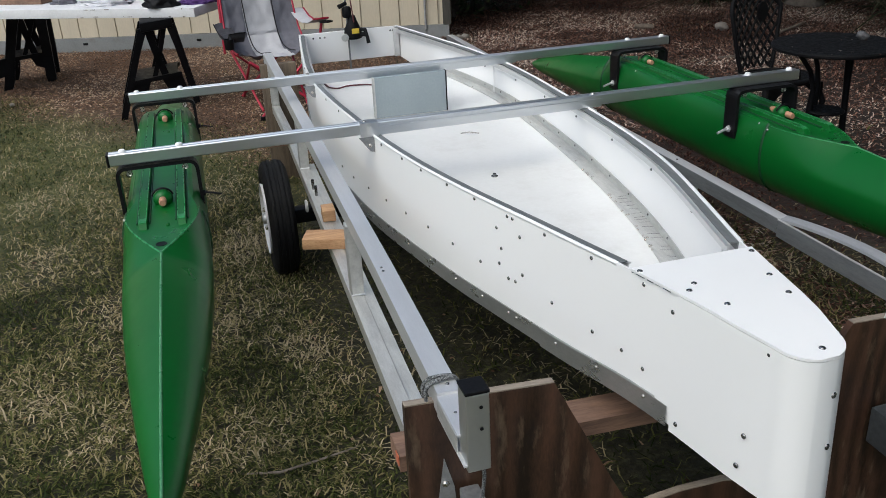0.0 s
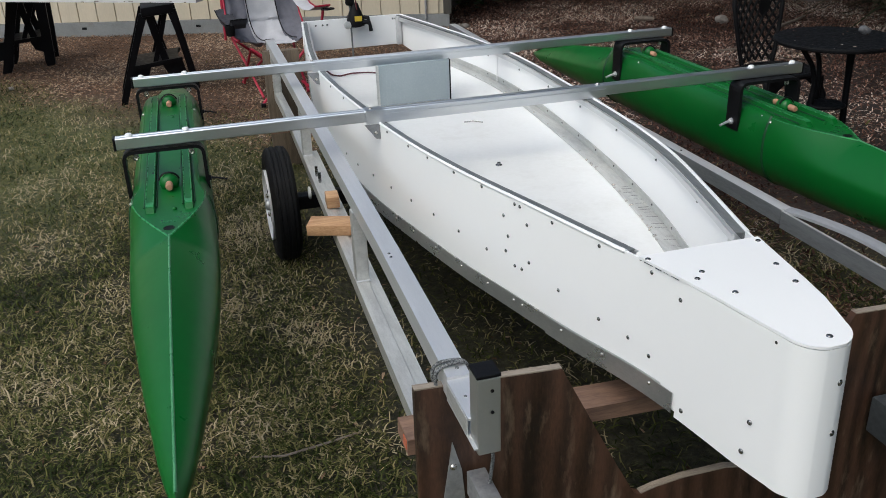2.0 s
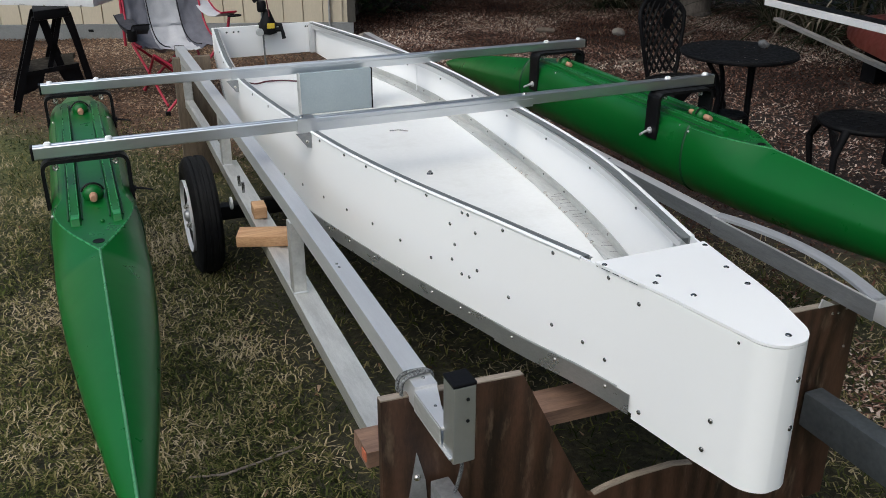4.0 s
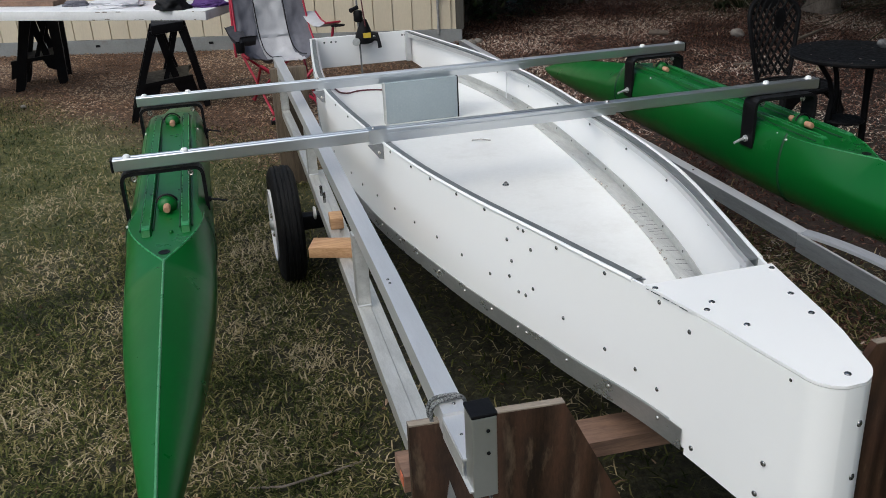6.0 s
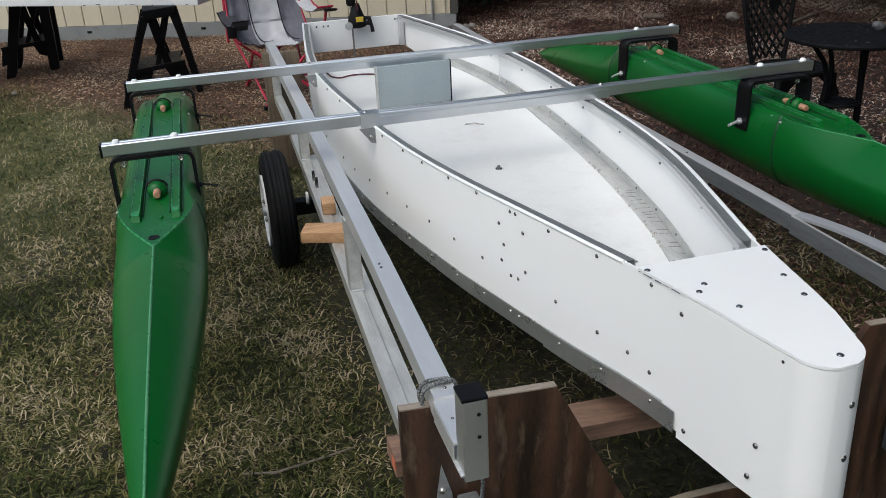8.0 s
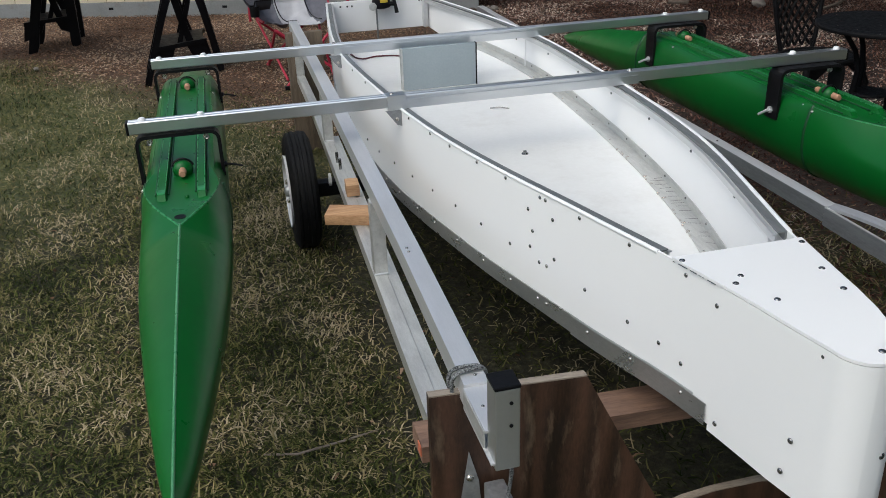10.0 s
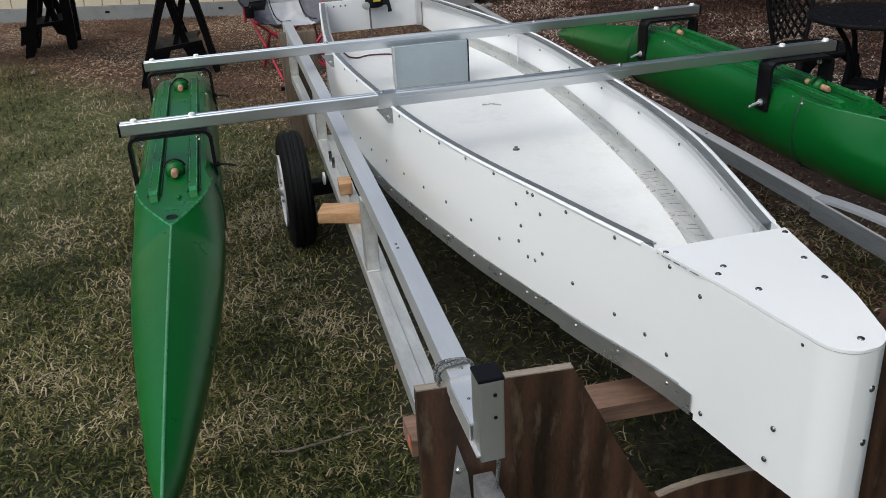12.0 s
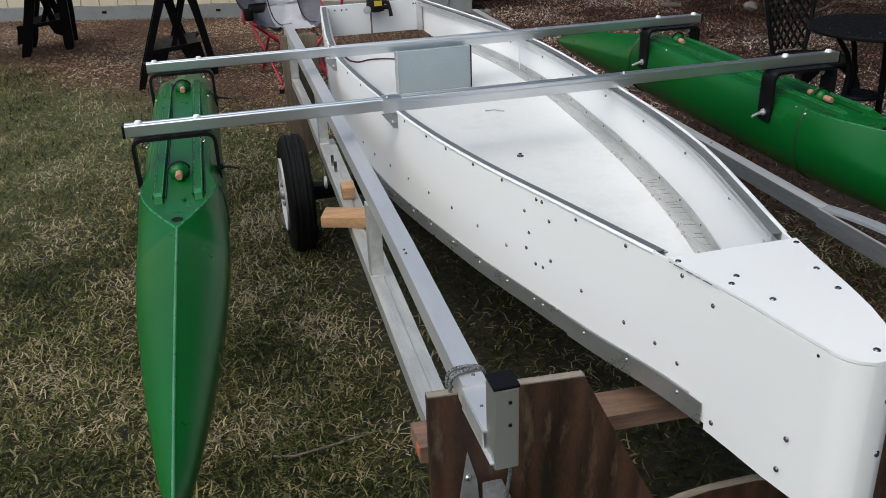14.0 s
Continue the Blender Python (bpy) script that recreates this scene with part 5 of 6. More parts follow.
crumple("crumpled_cloth", (-0.88, 0.25, 0.709), (0.24, 0.14, 0.05), WHITECL, "crumpled grey and white cloth lying on the table board", "cloth", 3.1)
crumple("work_bag", (-0.30, 0.09, 0.709), (0.12, 0.10, 0.085), BLACKPL, "black soft bag sagging over the table board", "bag", 5.7)
crumple("purple_cloth", (-0.10, 0.24, 0.709), (0.14, 0.10, 0.04), PURPLE, "purple cloth heaped on the table board", "cloth", 9.4)
crumple("grey_rag", (-1.25, 0.3, 0.709), (0.10, 0.08, 0.03), CLOTHG, "dark grey rag on the table board", "cloth", 2.2)
can = thing("plastic_tub", TAB @ Vector((-0.46, 0.30, 0.709)), "red plastic tub standing on the table board", "tub")
part("tub_wall", lathe([(0.055, 0.0), (0.06, 0.004), (0.07, 0.13), (0.074, 0.135), (0.074, 0.145), (0.066, 0.145), (0.056, 0.01)], TAB @ Vector((-0.46, 0.30, 0.709)), 24), REDPL, can, smooth=40)
offcut = thing("wood_offcut", TAB @ Vector((-1.72, 0.34, 0.709)), "brown board lying on the table board", "board")
part("offcut_board", boxed((-2.05, 0.26, 0.709), (-1.42, 0.42, 0.745), 0.003), OLDLUM, offcut, place=TAB)

# ---- folding camp chair ----
chair = thing("camp_chair", (0.63, 6.54, 0.0), "folding camp chair with grey canvas and red tube frame, on mulch", "chair")
CH = Matrix.Translation((0.63, 6.54, 0)) @ Matrix.Rotation(radians(10), 4, "Z")
PROFILE = curve([0, 0.16, 0.3, 0.45, 0.7, 1.0], [0.43, 0.415, 0.43, 0.50, 0.72, 1.0])
DEEP = curve([0, 0.16, 0.3, 0.45, 0.7, 1.0], [-0.26, -0.12, 0.02, 0.12, 0.20, 0.27])


def canvas(u0, u1, thick, steps=44, sag=0.05):
    """A strip of the sling seat and back between two fractions of its width."""
    rings = []
    for k in range(steps + 1):
        t = k / steps
        half = 0.27 - 0.05 * max(0.0, t - 0.45)
        front, back = [], []
        for j in range(13):
            u = u0 + (u1 - u0) * j / 12
            dip = -sag * (1 - u * u) * (1 if t < 0.45 else 0.6) + 0.020 * noise.noise((u * 4, t * 9, 0.5)) + 0.013 * noise.noise((u * 9 + t * 6, t * 16, 2.5)) + 0.006 * noise.noise((u * 14 - t * 20, t * 26, 4.5))
            front.append((half * u, DEEP(t) - dip * (0.2 if t < 0.4 else 0.9), PROFILE(t) + dip * (1.0 if t < 0.4 else 0.1)))
        for j in range(12, -1, -1):
            x, y, z = front[j]
            back.append((x, y + thick, z - thick * 0.5))
        rings.append(front + back)
    return loft(rings)


part("side_canvas", canvas(-1.0, -0.42, 0.006), CLOTHG, chair, "dark grey canvas side", smooth=60, place=CH)
part("middle_canvas", canvas(-0.415, 0.415, 0.006), CLOTHL, chair, "light grey canvas middle, creased", smooth=60, place=CH)
part("side_canvas", canvas(0.42, 1.0, 0.006), CLOTHG, chair, "dark grey canvas side", smooth=60, place=CH)
for w in (-1, 1):
    part("piping", rod([CH @ Vector((w * 0.108, DEEP(t) - 0.012, PROFILE(t) - 0.012)) for t in [k / 16 for k in range(17)]], 0.004, 6), BLACKPL, chair, smooth=60)
    part("front_leg", rod([CH @ Vector(p) for p in ((w * 0.215, -0.26, 0.37), (w * 0.0, -0.34, 0.20), (-w * 0.22, -0.42, 0.02))], 0.010, 8), CLOTHR, chair, "red steel tube", smooth=60)
    part("back_leg", rod([CH @ Vector(p) for p in ((w * 0.215, 0.26, 0.36), (0.0, 0.27, 0.18), (-w * 0.18, 0.28, 0.02))], 0.010, 8), CLOTHR, chair, "red steel tube", smooth=60)
    part("side_leg", rod([CH @ Vector(p) for p in ((w * 0.165, -0.25, 0.02), (w * 0.19, 0.02, 0.2), (w * 0.225, 0.24, 0.37))], 0.010, 8), CLOTHR, chair, "red steel tube", smooth=60)
    part("side_leg", rod([CH @ Vector(p) for p in ((w * 0.165, 0.27, 0.02), (w * 0.19, 0.02, 0.2), (w * 0.215, -0.25, 0.37))], 0.010, 8), CLOTHR, chair, "red steel tube", smooth=60)
    part("arm_post", rod([CH @ Vector(p) for p in (((w * 0.28, -0.25, 0.36), (w * 0.32, -0.27, 0.58)) if w > 0 else ((-0.225, 0.10, 0.36), (-0.285, 0.08, 0.50)))], 0.010, 8), CLOTHR, chair, "red steel tube", smooth=60)
    part("back_post", rod([CH @ Vector(p) for p in ((w * 0.275, 0.22, 0.36), (w * 0.26, 0.26, 0.7), (w * 0.235, 0.29, 1.0))], 0.010, 8), CLOTHR, chair, "red steel tube", smooth=60)
    side, drop, thick = (0.272, 0.035, 0.035) if w < 0 else (0.30, -0.01, 0.012)
    run = [(y, z - drop) for y, z in ((-0.32 if w > 0 else -0.24, 0.615), (-0.19, 0.575), (-0.05, 0.56), (0.1, 0.575), (0.22, 0.62))]
    arm = part("armrest", loft([[CH @ Vector((w * (side + u), y, z + e)) for u, e in ((-0.055, -0.008), (-0.02, 0.0), (0.02, 0.0), (0.055, -0.008))] + [CH @ Vector((w * (side + u), y, z - thick)) for u in (0.05, 0.02, -0.02, -0.05)] for y, z in run]), DARKCLOTH if w < 0 else CLOTHL, chair, "dark padded armrest" if w < 0 else "light canvas armrest with red piping", smooth=60)
    part("arm_piping", rod([CH @ Vector((w * (side + 0.056), y, z - 0.006)) for y, z in run], 0.007 if w > 0 else 0.004, 6), CLOTHR if w > 0 else BLACKPL, arm, smooth=60)
    part("arm_piping", rod([CH @ Vector((w * (side + u), run[0][0] - 0.002, run[0][1] - 0.006)) for u in (-0.056, 0.0, 0.056)], 0.007 if w > 0 else 0.004, 6), CLOTHR if w > 0 else BLACKPL, arm, smooth=60)
    part("edge_piping", rod([CH @ Vector((w * (0.274 - 0.05 * max(0.0, t - 0.45)), DEEP(t) - 0.004, PROFILE(t) + 0.002)) for t in [0.1 + 0.9 * k / 16 for k in range(17)]], 0.0075, 6), CLOTHR, chair, "red edge piping", smooth=60)
    part("foot", boxed(CH @ Vector((w * 0.22 - 0.02, -0.44, 0.0)), CH @ Vector((w * 0.22 + 0.02, -0.40, 0.028)), 0.006), BLACKPL, chair)
part("cup_ring", rod([CH @ Vector((0.325 + 0.045 * math.cos(a), -0.36 + 0.03 * math.sin(a), 0.60)) for a in [k / 12 * math.tau for k in range(12)]], 0.006, 6, closed=True), BLACKPL, chair, "black cup ring", smooth=60)
part("cup_holder", lathe([(0.027, 0.0), (0.031, 0.005), (0.033, 0.07), (0.030, 0.07), (0.026, 0.01)], CH @ Vector((-0.335, -0.225, 0.47)), 14), BLACKPL, chair, "black mesh cup holder", smooth=40)

# ---- cast-iron garden set ----
bistro = thing("iron_table", (2.97, 3.52, 0.0), "round black cast-iron garden table with leaf litter on it", "table")
part("table_top", lathe([(0.05, 0.695), (0.26, 0.70), (0.28, 0.698), (0.285, 0.703), (0.285, 0.712), (0.278, 0.718), (0.06, 0.717), (0.02, 0.717)], (2.97, 3.52, 0), 44), IRON, bistro, smooth=40)
part("shelf", lathe([(0.02, 0.385), (0.085, 0.385), (0.092, 0.391), (0.085, 0.399), (0.02, 0.399)], (2.975, 3.535, 0), 24), IRON, bistro, smooth=40)
part("table_leg", rod([(3.055, 3.51, 0.70), (3.060, 3.51, 0.5), (3.072, 3.515, 0.3), (3.08, 3.52, 0.012)], [0.022, 0.016, 0.016, 0.019], 10), IRON, bistro, "slim cast leg", smooth=60)
for a, b in (((2.80, 3.57), (2.905, 3.55)), ((2.97, 3.68), (2.985, 3.62))):
    mix = lambda f: (a[0] + (b[0] - a[0]) * f, a[1] + (b[1] - a[1]) * f)
    part("table_leg", rod([(*mix(f), z) for f, z in ((0.0, 0.70), (0.75, 0.59), (1.0, 0.50), (0.92, 0.40), (0.75, 0.22), (0.25, 0.012))], [0.012, 0.012, 0.014, 0.016, 0.014, 0.017], 8), IRON, bistro, "curved cast leg", smooth=60)
rock = bmesh.new()
bmesh.ops.create_icosphere(rock, subdivisions=3, radius=0.027)
for v in rock.verts:
    v.co *= 1 + 0.45 * noise.noise(v.co * 34) + 0.2 * noise.noise(v.co * 90)
    v.co.z = v.co.z * 0.75
rk = part("stone", rock, STONEGREY, smooth=50)
rk.location = (3.13, 3.53, 0.738)
tagged(rk, "rough grey stone lying on the iron table", "stone")

top_bits = rng.normal((2.9, 3.52), (0.13, 0.11), (16, 2))
bv, bf = blades(top_bits, 0.008, 0.02, 0.003, (-0.05, 0.3))
arrayed("leaf_litter", bv + np.array((0, 0, 0.727)), bf, LITTER, "dry leaf bits strewn on the iron table", "leaves")


def iron_chair(m, label, broad=0.0):
    """A garden chair with a lattice back in a rounded frame, a pierced seat and curved legs."""
    at = m.translation.copy()
    th = thing("iron_chair", at, label, "chair", "iron garden chairs")
    def back_half(z):
        """Half the back's width at a height: narrow at the seat, broad above, rounded at the top."""
        t = (z - 0.43) / 0.44
        return (0.060 + broad + 0.062 * min(1.0, t * 1.25) ** 0.8) * math.sqrt(max(0.0, 1 - max(0.0, (t - 0.72) / 0.28) ** 2))
    levels = [0.43 + 0.44 * (1 - (1 - k / 14) ** 1.8) for k in range(15)]
    frame_line = [(-back_half(z), 0.0, z) for z in levels] + [(back_half(z), 0.0, z) for z in levels[-2::-1]]
    lean = lambda p: m @ Vector((p[0], p[1] + 0.22 * (p[2] - 0.42) - 1.8 * p[0] * p[0], p[2]))
    part("back_frame", rod([lean(p) for p in frame_line], 0.0125, 8), IRON, th, smooth=60)

    def inside(x, z):
        return 0.43 < z < 0.87 and abs(x) < back_half(z)
    for sgn in (-1, 1):
        for c in range(-9, 10):
            pts = [(sgn * (k * 0.02 - 0.2) * 0.72 + c * 0.042, -0.004 * sgn, 0.42 + 0.49 * k / 20) for k in range(21)]
            run = [p for p in pts if inside(p[0], p[2])]
            if len(run) > 2:
                part("lattice_bar", rod([lean(p) for p in run[::3] + [run[-1]]], 0.0072, 6), IRON, th)
    part("crest", lathe([(0.0101, -0.012), (0.05, -0.012), (0.055, 0.0), (0.05, 0.012), (0.01, 0.012)], lean((0, 0, 0.845)), 16, "y"), IRON, th, smooth=40)
    part("leaf_casting", plate([(0.052 + 0.034 * math.cos(a / 10 * math.tau), 0.74 + 0.06 * math.sin(a / 10 * math.tau)) for a in range(10)], "y", 0.045, 0.012), IRON, th, place=m)
    ring = [(0.2 * math.cos(a), -0.2 + 0.195 * math.sin(a)) for a in [k / 28 * math.tau for k in range(28)]]
    part("seat_rim", rod([m @ Vector((x, y, 0.42)) for x, y in ring], 0.014, 8, closed=True), IRON, th, smooth=60)
    part("seat_plate", loft([[m @ Vector((x * f, -0.2 + (y + 0.2) * f, 0.418 + dz)) for x, y in ring] for f, dz in ((0.3, 0.0), (0.98, 0.0), (0.98, 0.008), (0.3, 0.006))]), IRON, th, smooth=40)
    for k in range(5):
        for j in range(5):
            x, y = -0.12 + 0.06 * k + 0.03 * (j % 2), -0.32 + 0.06 * j
            if x * x + (y + 0.2) ** 2 < 0.026:
                part("seat_hole", lathe([(0.013, 0.0), (0.016, 0.0025), (0.012, 0.0025), (0.009, 0.001)], m @ Vector((x, y, 0.4255)), 8), BLACKPL, th)
    for sx in (-1, 1):
        part("front_leg", rod([m @ Vector(p) for p in ((sx * 0.15, -0.33, 0.42), (sx * 0.185, -0.38, 0.3), (sx * 0.16, -0.36, 0.12), (sx * 0.19, -0.40, 0.01))], [0.02, 0.018, 0.014, 0.018], 8), IRON, th, smooth=60)
        part("back_leg", rod([m @ Vector(p) for p in ((sx * 0.14, -0.04, 0.42), (sx * 0.16, 0.02, 0.2), (sx * 0.18, 0.07, 0.01))], [0.018, 0.015, 0.016], 8), IRON, th, smooth=60)
        part("apron", plate([(sx * 0.05, 0.41), (sx * 0.17, 0.41), (sx * 0.175, 0.30), (sx * 0.11, 0.36)], "y", -0.385, 0.012), IRON, th, place=m)
    return th


iron_chair(pose(3.12, 4.32, -0.01, 0, 0, 4) @ Matrix.Diagonal((1.05, 0.9, 1.0, 1.0)), "black cast-iron garden chair with a lattice back, on mulch", 0.038)
iron_chair(pose(3.52, 2.93, 0.02, 0, 0, -118), "black cast-iron garden chair with a pierced seat, beside the table")

# ---- white plank table and old red dinghy at the edge of the yard ----
bench = thing("plank_table", (4.25, 4.0, 0.0), "long white plank table with dirty top, in the shade", "table")
part("plank_top", bar([(4.215, 4.69, 0.725), (4.07, 3.42, 0.725), (4.00, 2.8, 0.725)], 0.05, 0.034), TABLEW, bench)
part("plank_top", bar([(4.307, 4.68, 0.720), (4.162, 3.41, 0.720), (4.092, 2.8, 0.720)], 0.13, 0.04), IRON, bench, "dark leaf-strewn top")
for y in (2.85, 3.42):
    part("trestle", boxed((3.98 + 0.16 * (y - 2.85), y, 0.0), (4.03 + 0.16 * (y - 2.85), y + 0.05, 0.699), 0.004), IRON, bench, "dark slim leg")
rail2 = thing("grey_plank", (4.8, 4.75, 0.40), "grey weathered plank resting on an upturned dinghy", "plank")
part("plank_board", bar([(5.09, 5.49, 0.44), (4.49, 4.02, 0.44), (4.2, 3.3, 0.44)], 0.05, 0.022), PLANKGREY, rail2)
dinghy = thing("red_dinghy", (5.75, 4.5, 0.0), "faded red upturned dinghy raised on dark blocks under a plank", "dinghy")
part("dinghy_hull", loft([[(5.62 + (y - 4.5) * 0.36 + w * math.cos(a), y, 0.26 + h * math.sin(a)) for a in [math.pi * k / 14 for k in range(15)]] for y, w, h in ((5.6, 0.03, 0.10), (5.4, 0.16, 0.17), (5.1, 0.28, 0.23), (4.5, 0.36, 0.27), (3.6, 0.38, 0.28), (2.9, 0.34, 0.26))]), REDBOAT, dinghy, smooth=50)
for y in (3.4, 4.9):
    part("support_block", boxed((5.45 + (y - 4.5) * 0.36, y, 0.0), (5.8 + (y - 4.5) * 0.36, y + 0.14, 0.262), 0.006), IRON, dinghy, "dark support block")

# ---- plants, trees, sticks ----
def leaf_cloud(centres, spread, count, lo, hi, wide, lie):
    pts = np.concatenate([rng.normal(c, spread, (count, 3)) for c in centres])
    v, f = blades(pts[:, :2], lo, hi, wide, lie)
    v = v.reshape(-1, 6, 3)
    v[:, :, 2] += np.maximum(pts[:, 2], 0.05)[:, None]
    return v.reshape(-1, 3), f


def foliage(name, parent, verts, faces, mat):
    ob = arrayed(name, verts - np.array(ORIGIN[parent]), faces, mat, "", "")
    del ob["kind"]
    ob.parent = parent
    return ob


def strap_plant(x, y, size, seed):
    th = thing("strap_leaf_plant", (x, y, 0.0), "clump of long strap leaves, partly dry, on mulch", "plant", "strap-leaf plants")
    r = random.Random(seed)
    verts, faces = [], []
    for k in range(64):
        a, ln, w = r.uniform(0, math.tau), size * r.uniform(0.4, 1.15), r.uniform(0.006, 0.016)
        swing = r.uniform(-0.45, 0.45)
        arch, d = r.uniform(0.25, 1.75), Vector((math.cos(a), math.sin(a), 0))
        side = Vector((-d.y, d.x, 0)) * w
        root = Vector((x, y, 0)) + d * 0.05
        n0 = len(verts)
        for j in range(7):
            t = j / 6
            p = root + d * ln * arch * t * (0.45 + 0.55 * t) + Vector((-d.y, d.x, 0)) * ln * swing * t * t + Vector((0, 0, max(0.01 - 0.002 * j, ln * (t * 1.25 - arch * 0.95 * t * t))))
            f = (1 - t ** 2.2) * 0.9 + 0.1
            verts += [p - side * f, p + Vector((0, 0, -0.3 * w)), p + side * f]
        for j in range(6):
            b = n0 + 3 * j
            faces += [(b, b + 1, b + 4, b + 3), (b + 1, b + 2, b + 5, b + 4)]
    foliage("leaves", th, np.array([tuple(v) for v in verts]), np.array(faces), STRAP)
    return th


for k, (x, y, s) in enumerate(((5.7, 8.9, 0.6), (6.75, 7.3, 0.75), (6.5, 6.9, 0.8), (6.35, 6.3, 0.7), (6.6, 5.7, 0.75), (6.9, 7.4, 0.9), (5.9, 8.8, 0.7), (6.4, 5.2, 0.6), (7.1, 6.5, 0.9), (7.0, 5.9, 0.9))):
    strap_plant(x, y, s, 40 + k)


def shrub(x, y, wide, high, seed):
    th = thing("shrub", (x, y, 0.0), "dense dark green shrub at the edge of the yard", "shrub", "shrubs round the yard")
    r = random.Random(seed)
    tops = []
    for k in range(9):
        a, q = r.uniform(0, math.tau), r.uniform(0.2, 0.9)
        tip = Vector((x + wide * q * math.cos(a), y + wide * q * math.sin(a), high * r.uniform(0.45, 0.95)))
        mid = Vector((x, y, 0)).lerp(tip, 0.5) + Vector((0, 0, 0.15))
        part("stem", rod([(x + 0.1 * math.cos(a), y + 0.1 * math.sin(a), 0.0), mid, tip], [0.03, 0.02, 0.008], 6), BARK, th, smooth=60)
        tops += [tuple(tip), tuple(mid), (tip.x, tip.y, tip.z * 0.45)]
    foliage("foliage", th, *leaf_cloud(tops, (wide * 0.28, wide * 0.28, high * 0.13), 170, 0.06, 0.14, 0.022, (-0.3, 0.9)), DARKLEAF)
    return th


# The last five are unseen, added to darken reflections and light from the right.
for k, (x, y, w, h) in enumerate(((3.4, 9.9, 0.8, 2.2), (4.4, 10.1, 0.9, 2.4), (5.5, 10.0, 0.9, 2.3), (6.7, 9.3, 0.9, 2.4), (7.6, 8.3, 0.9, 2.5), (8.0, 7.1, 0.9, 2.4), (8.1, 5.9, 0.9, 2.4), (7.9, 4.6, 0.9, 2.3), (7.4, 3.3, 0.9, 2.2), (2.9, 9.6, 0.6, 1.7), (6.9, 2.0, 0.9, 2.4), (6.7, 0.6, 0.9, 2.4), (6.6, -0.9, 0.9, 2.4), (6.4, -2.4, 1.0, 2.6), (5.6, -3.8, 1.0, 2.6))):
    shrub(x, y, w, h, 70 + k)


def tree(x, y, radius, high, seed, reach, leaves):
    """A trunk that tapers into limbs, with a crown of leaf clumps."""
    th = thing("shade_tree", (x, y, 0.0), "broad shade tree with pale bark, rooted in mulch", "tree", "shade trees")
    r = random.Random(seed)
    trunk = bmesh.new()
    prof = [(0.0, 1.45), (0.08, 1.15), (0.4, 1.0), (1.2, 0.9), (2.3, 0.8)]
    rod([(x + 0.05 * math.sin(z * 2), y + 0.04 * math.cos(z * 3), z) for z, f in prof], [radius * f for z, f in prof], 14, trunk)
    top, tops = Vector((x, y, 2.25)), []
    for k in range(8):
        a = k / 8 * math.tau + r.uniform(-0.3, 0.3)
        far = reach * r.uniform(0.55, 1.0)
        tip = Vector((x + far * math.cos(a), y + far * math.sin(a), high * r.uniform(0.7, 1.0)))
        mid = top.lerp(tip, 0.5) + Vector((0, 0, 0.5))
        rod([top, mid, tip], [radius * 0.5, radius * 0.3, 0.03], 8, trunk)
        tops += [tuple(tip), tuple(mid), tuple(tip.lerp(mid, 0.5)), (tip.x * 0.6 + x * 0.4, tip.y * 0.6 + y * 0.4, high * r.uniform(0.85, 1.1))]
    part("trunk", trunk, BARK, th, smooth=60)
    foliage("crown", th, *leaf_cloud(tops, (0.75, 0.75, 0.42), leaves, 0.12, 0.24, 0.05, (-0.4, 0.9)), DARKLEAF)
    return th


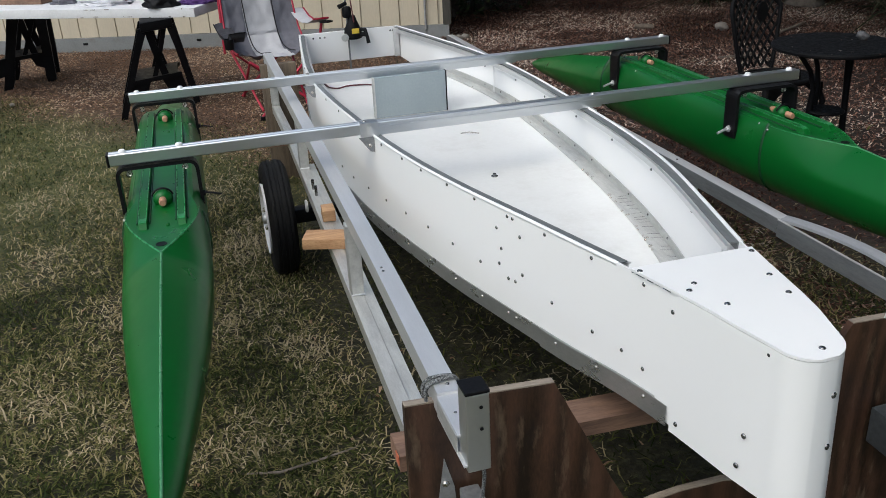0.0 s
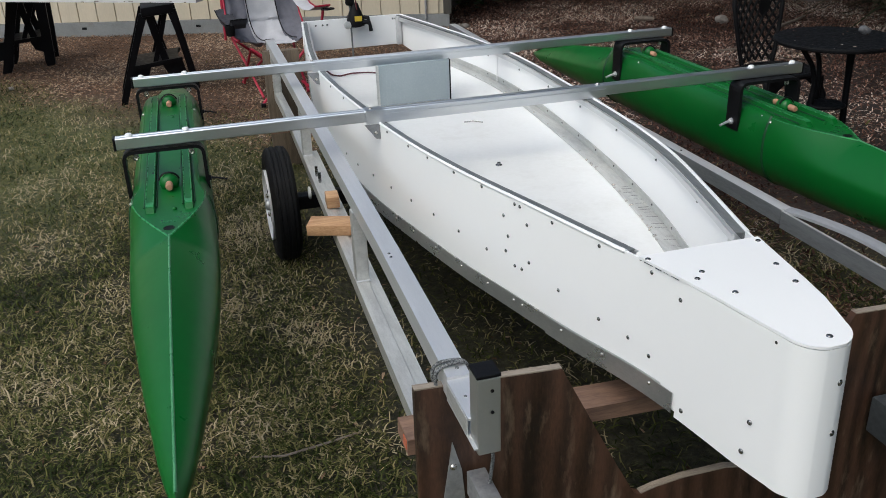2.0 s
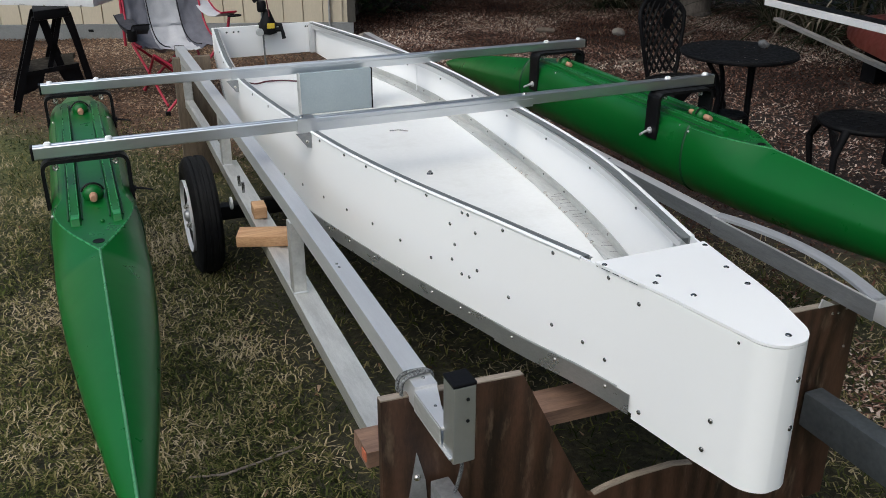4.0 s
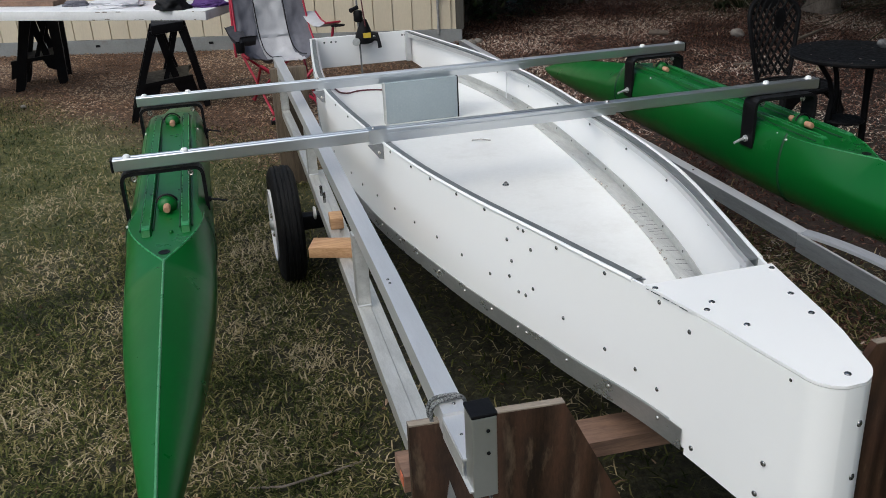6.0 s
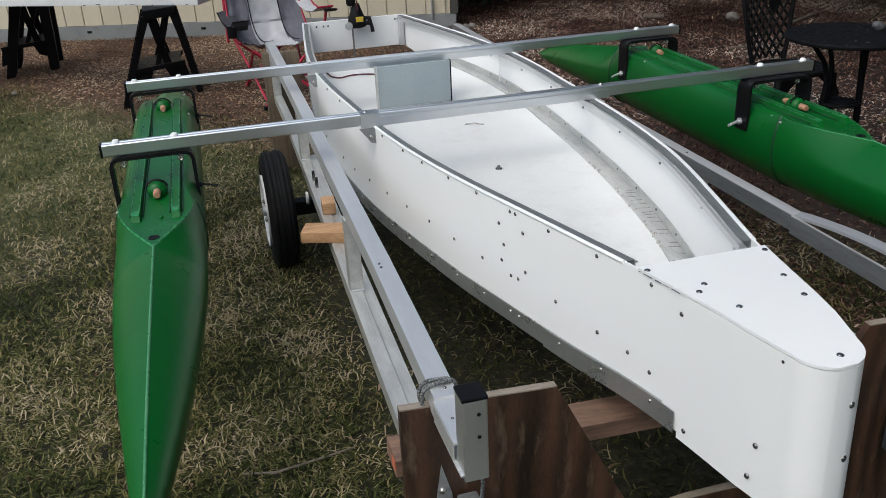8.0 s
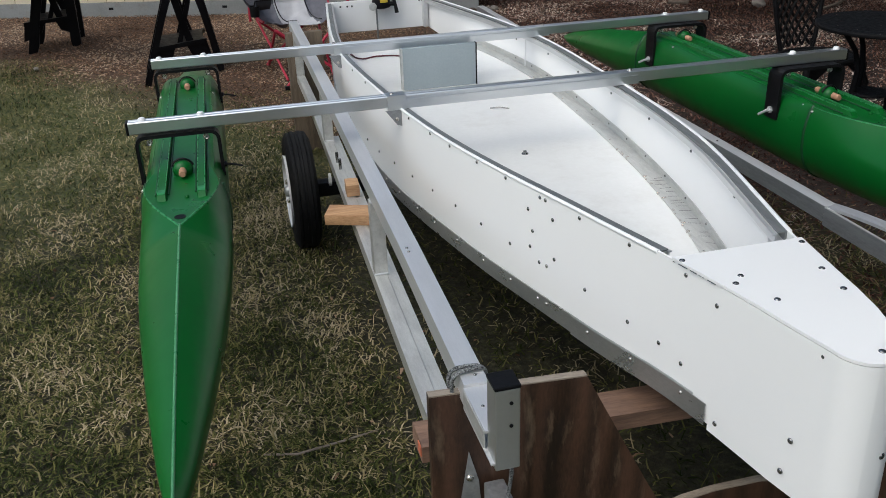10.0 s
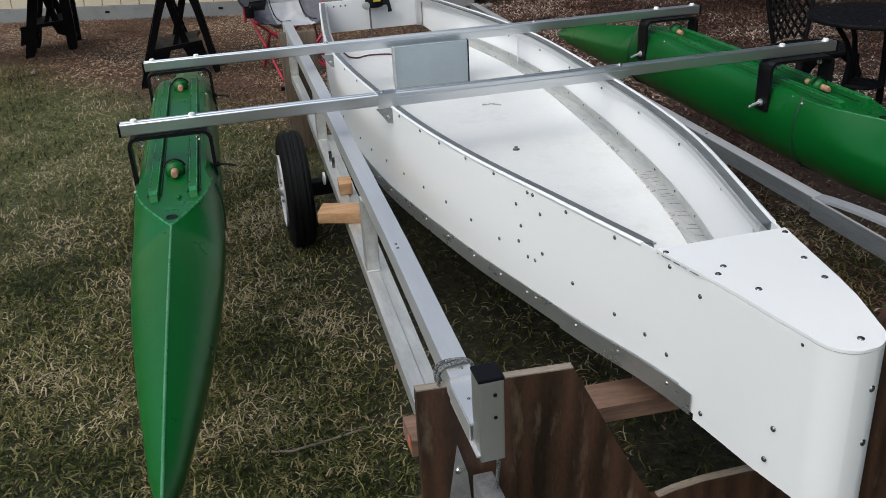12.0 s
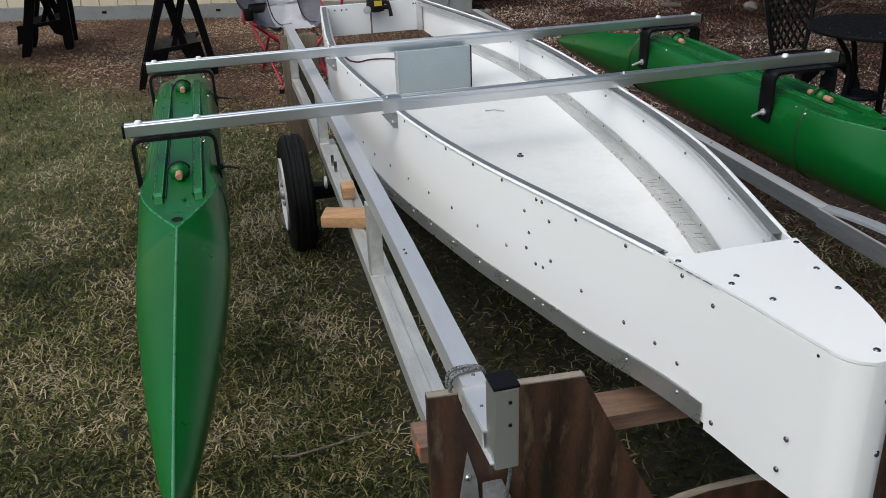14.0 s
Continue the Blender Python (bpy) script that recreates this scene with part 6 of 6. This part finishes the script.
tree(6.45, 8.12, 0.15, 4.6, 5, 2.4, 320)
# These four stand out of view, added with wide crowns for shade.
tree(7.6, 5.2, 0.16, 4.8, 6, 5.0, 1250)
tree(4.3, 10.6, 0.16, 4.8, 8, 2.2, 260)
tree(7.2, 1.2, 0.17, 5.2, 11, 4.8, 1200)
tree(6.3, -3.2, 0.17, 5.4, 13, 2.8, 950)


def stick(points, radius, label, name="fallen_stick", mat=STICK):
    base = Vector(points[0])
    bm = rod([Vector(p) - base for p in points], radius, 7)
    ob = part(name, bm, mat, smooth=60)
    ob.location = base
    return tagged(ob, label, "stick")


stick([(4.24, 7.80, 0.03), (4.33, 7.76, 0.032), (4.41, 7.73, 0.022)], [0.022, 0.028, 0.02], "short pale log lying on the mulch", "short_log")
stick([(5.2, 6.9, 0.02), (5.5, 7.05, 0.03), (5.75, 7.25, 0.02)], [0.016, 0.014, 0.008], "thin fallen stick on the mulch")
stick([(4.2, 6.3, 0.012), (4.45, 6.25, 0.018), (4.6, 6.4, 0.012)], [0.01, 0.01, 0.006], "thin fallen stick on the mulch")
stick([(5.6, 6.1, 0.02), (5.62, 6.0, 0.25), (5.75, 5.9, 0.42)], [0.007, 0.006, 0.004], "dry bent stalk sticking up from the mulch")
stick([(0.03, 2.20, 0.008), (0.12, 2.17, 0.012), (0.25, 2.19, 0.012), (0.36, 2.22, 0.006)], [0.003, 0.004, 0.0035, 0.002], "thin dry runner lying on the lawn")
for k, (x, y, s) in enumerate(((4.95, 7.4, 0.062), (2.56, 8.15, 0.05), (2.66, 8.25, 0.04), (-1.3, 7.4, 0.02))):
    bm = bmesh.new()
    bmesh.ops.create_icosphere(bm, subdivisions=3, radius=s)
    for v in bm.verts:
        v.co *= 1 + 0.35 * noise.noise(v.co * (1.2 / s) + Vector((k, 0, 0)))
        v.co.z *= 0.7
    ob = part("garden_stone", bm, STONE, smooth=50)
    ob.location = (x, y, s * 0.45)
    tagged(ob, "rough grey stone half sunk in mulch", "stone")
hose = thing("garden_hose", (0.50, 7.5, 0.0), "thin tan hose curled on the mulch by the chair", "hose")
part("hose_coil", rod([(0.50 + (0.195 + 0.003 * k) * math.cos(1.2 + k * 0.3), 7.48 + (0.13 + 0.003 * k) * math.sin(1.2 + k * 0.3), 0.009 + 0.0006 * k) for k in range(15)], 0.0045, 6), STICK, hose, smooth=60)
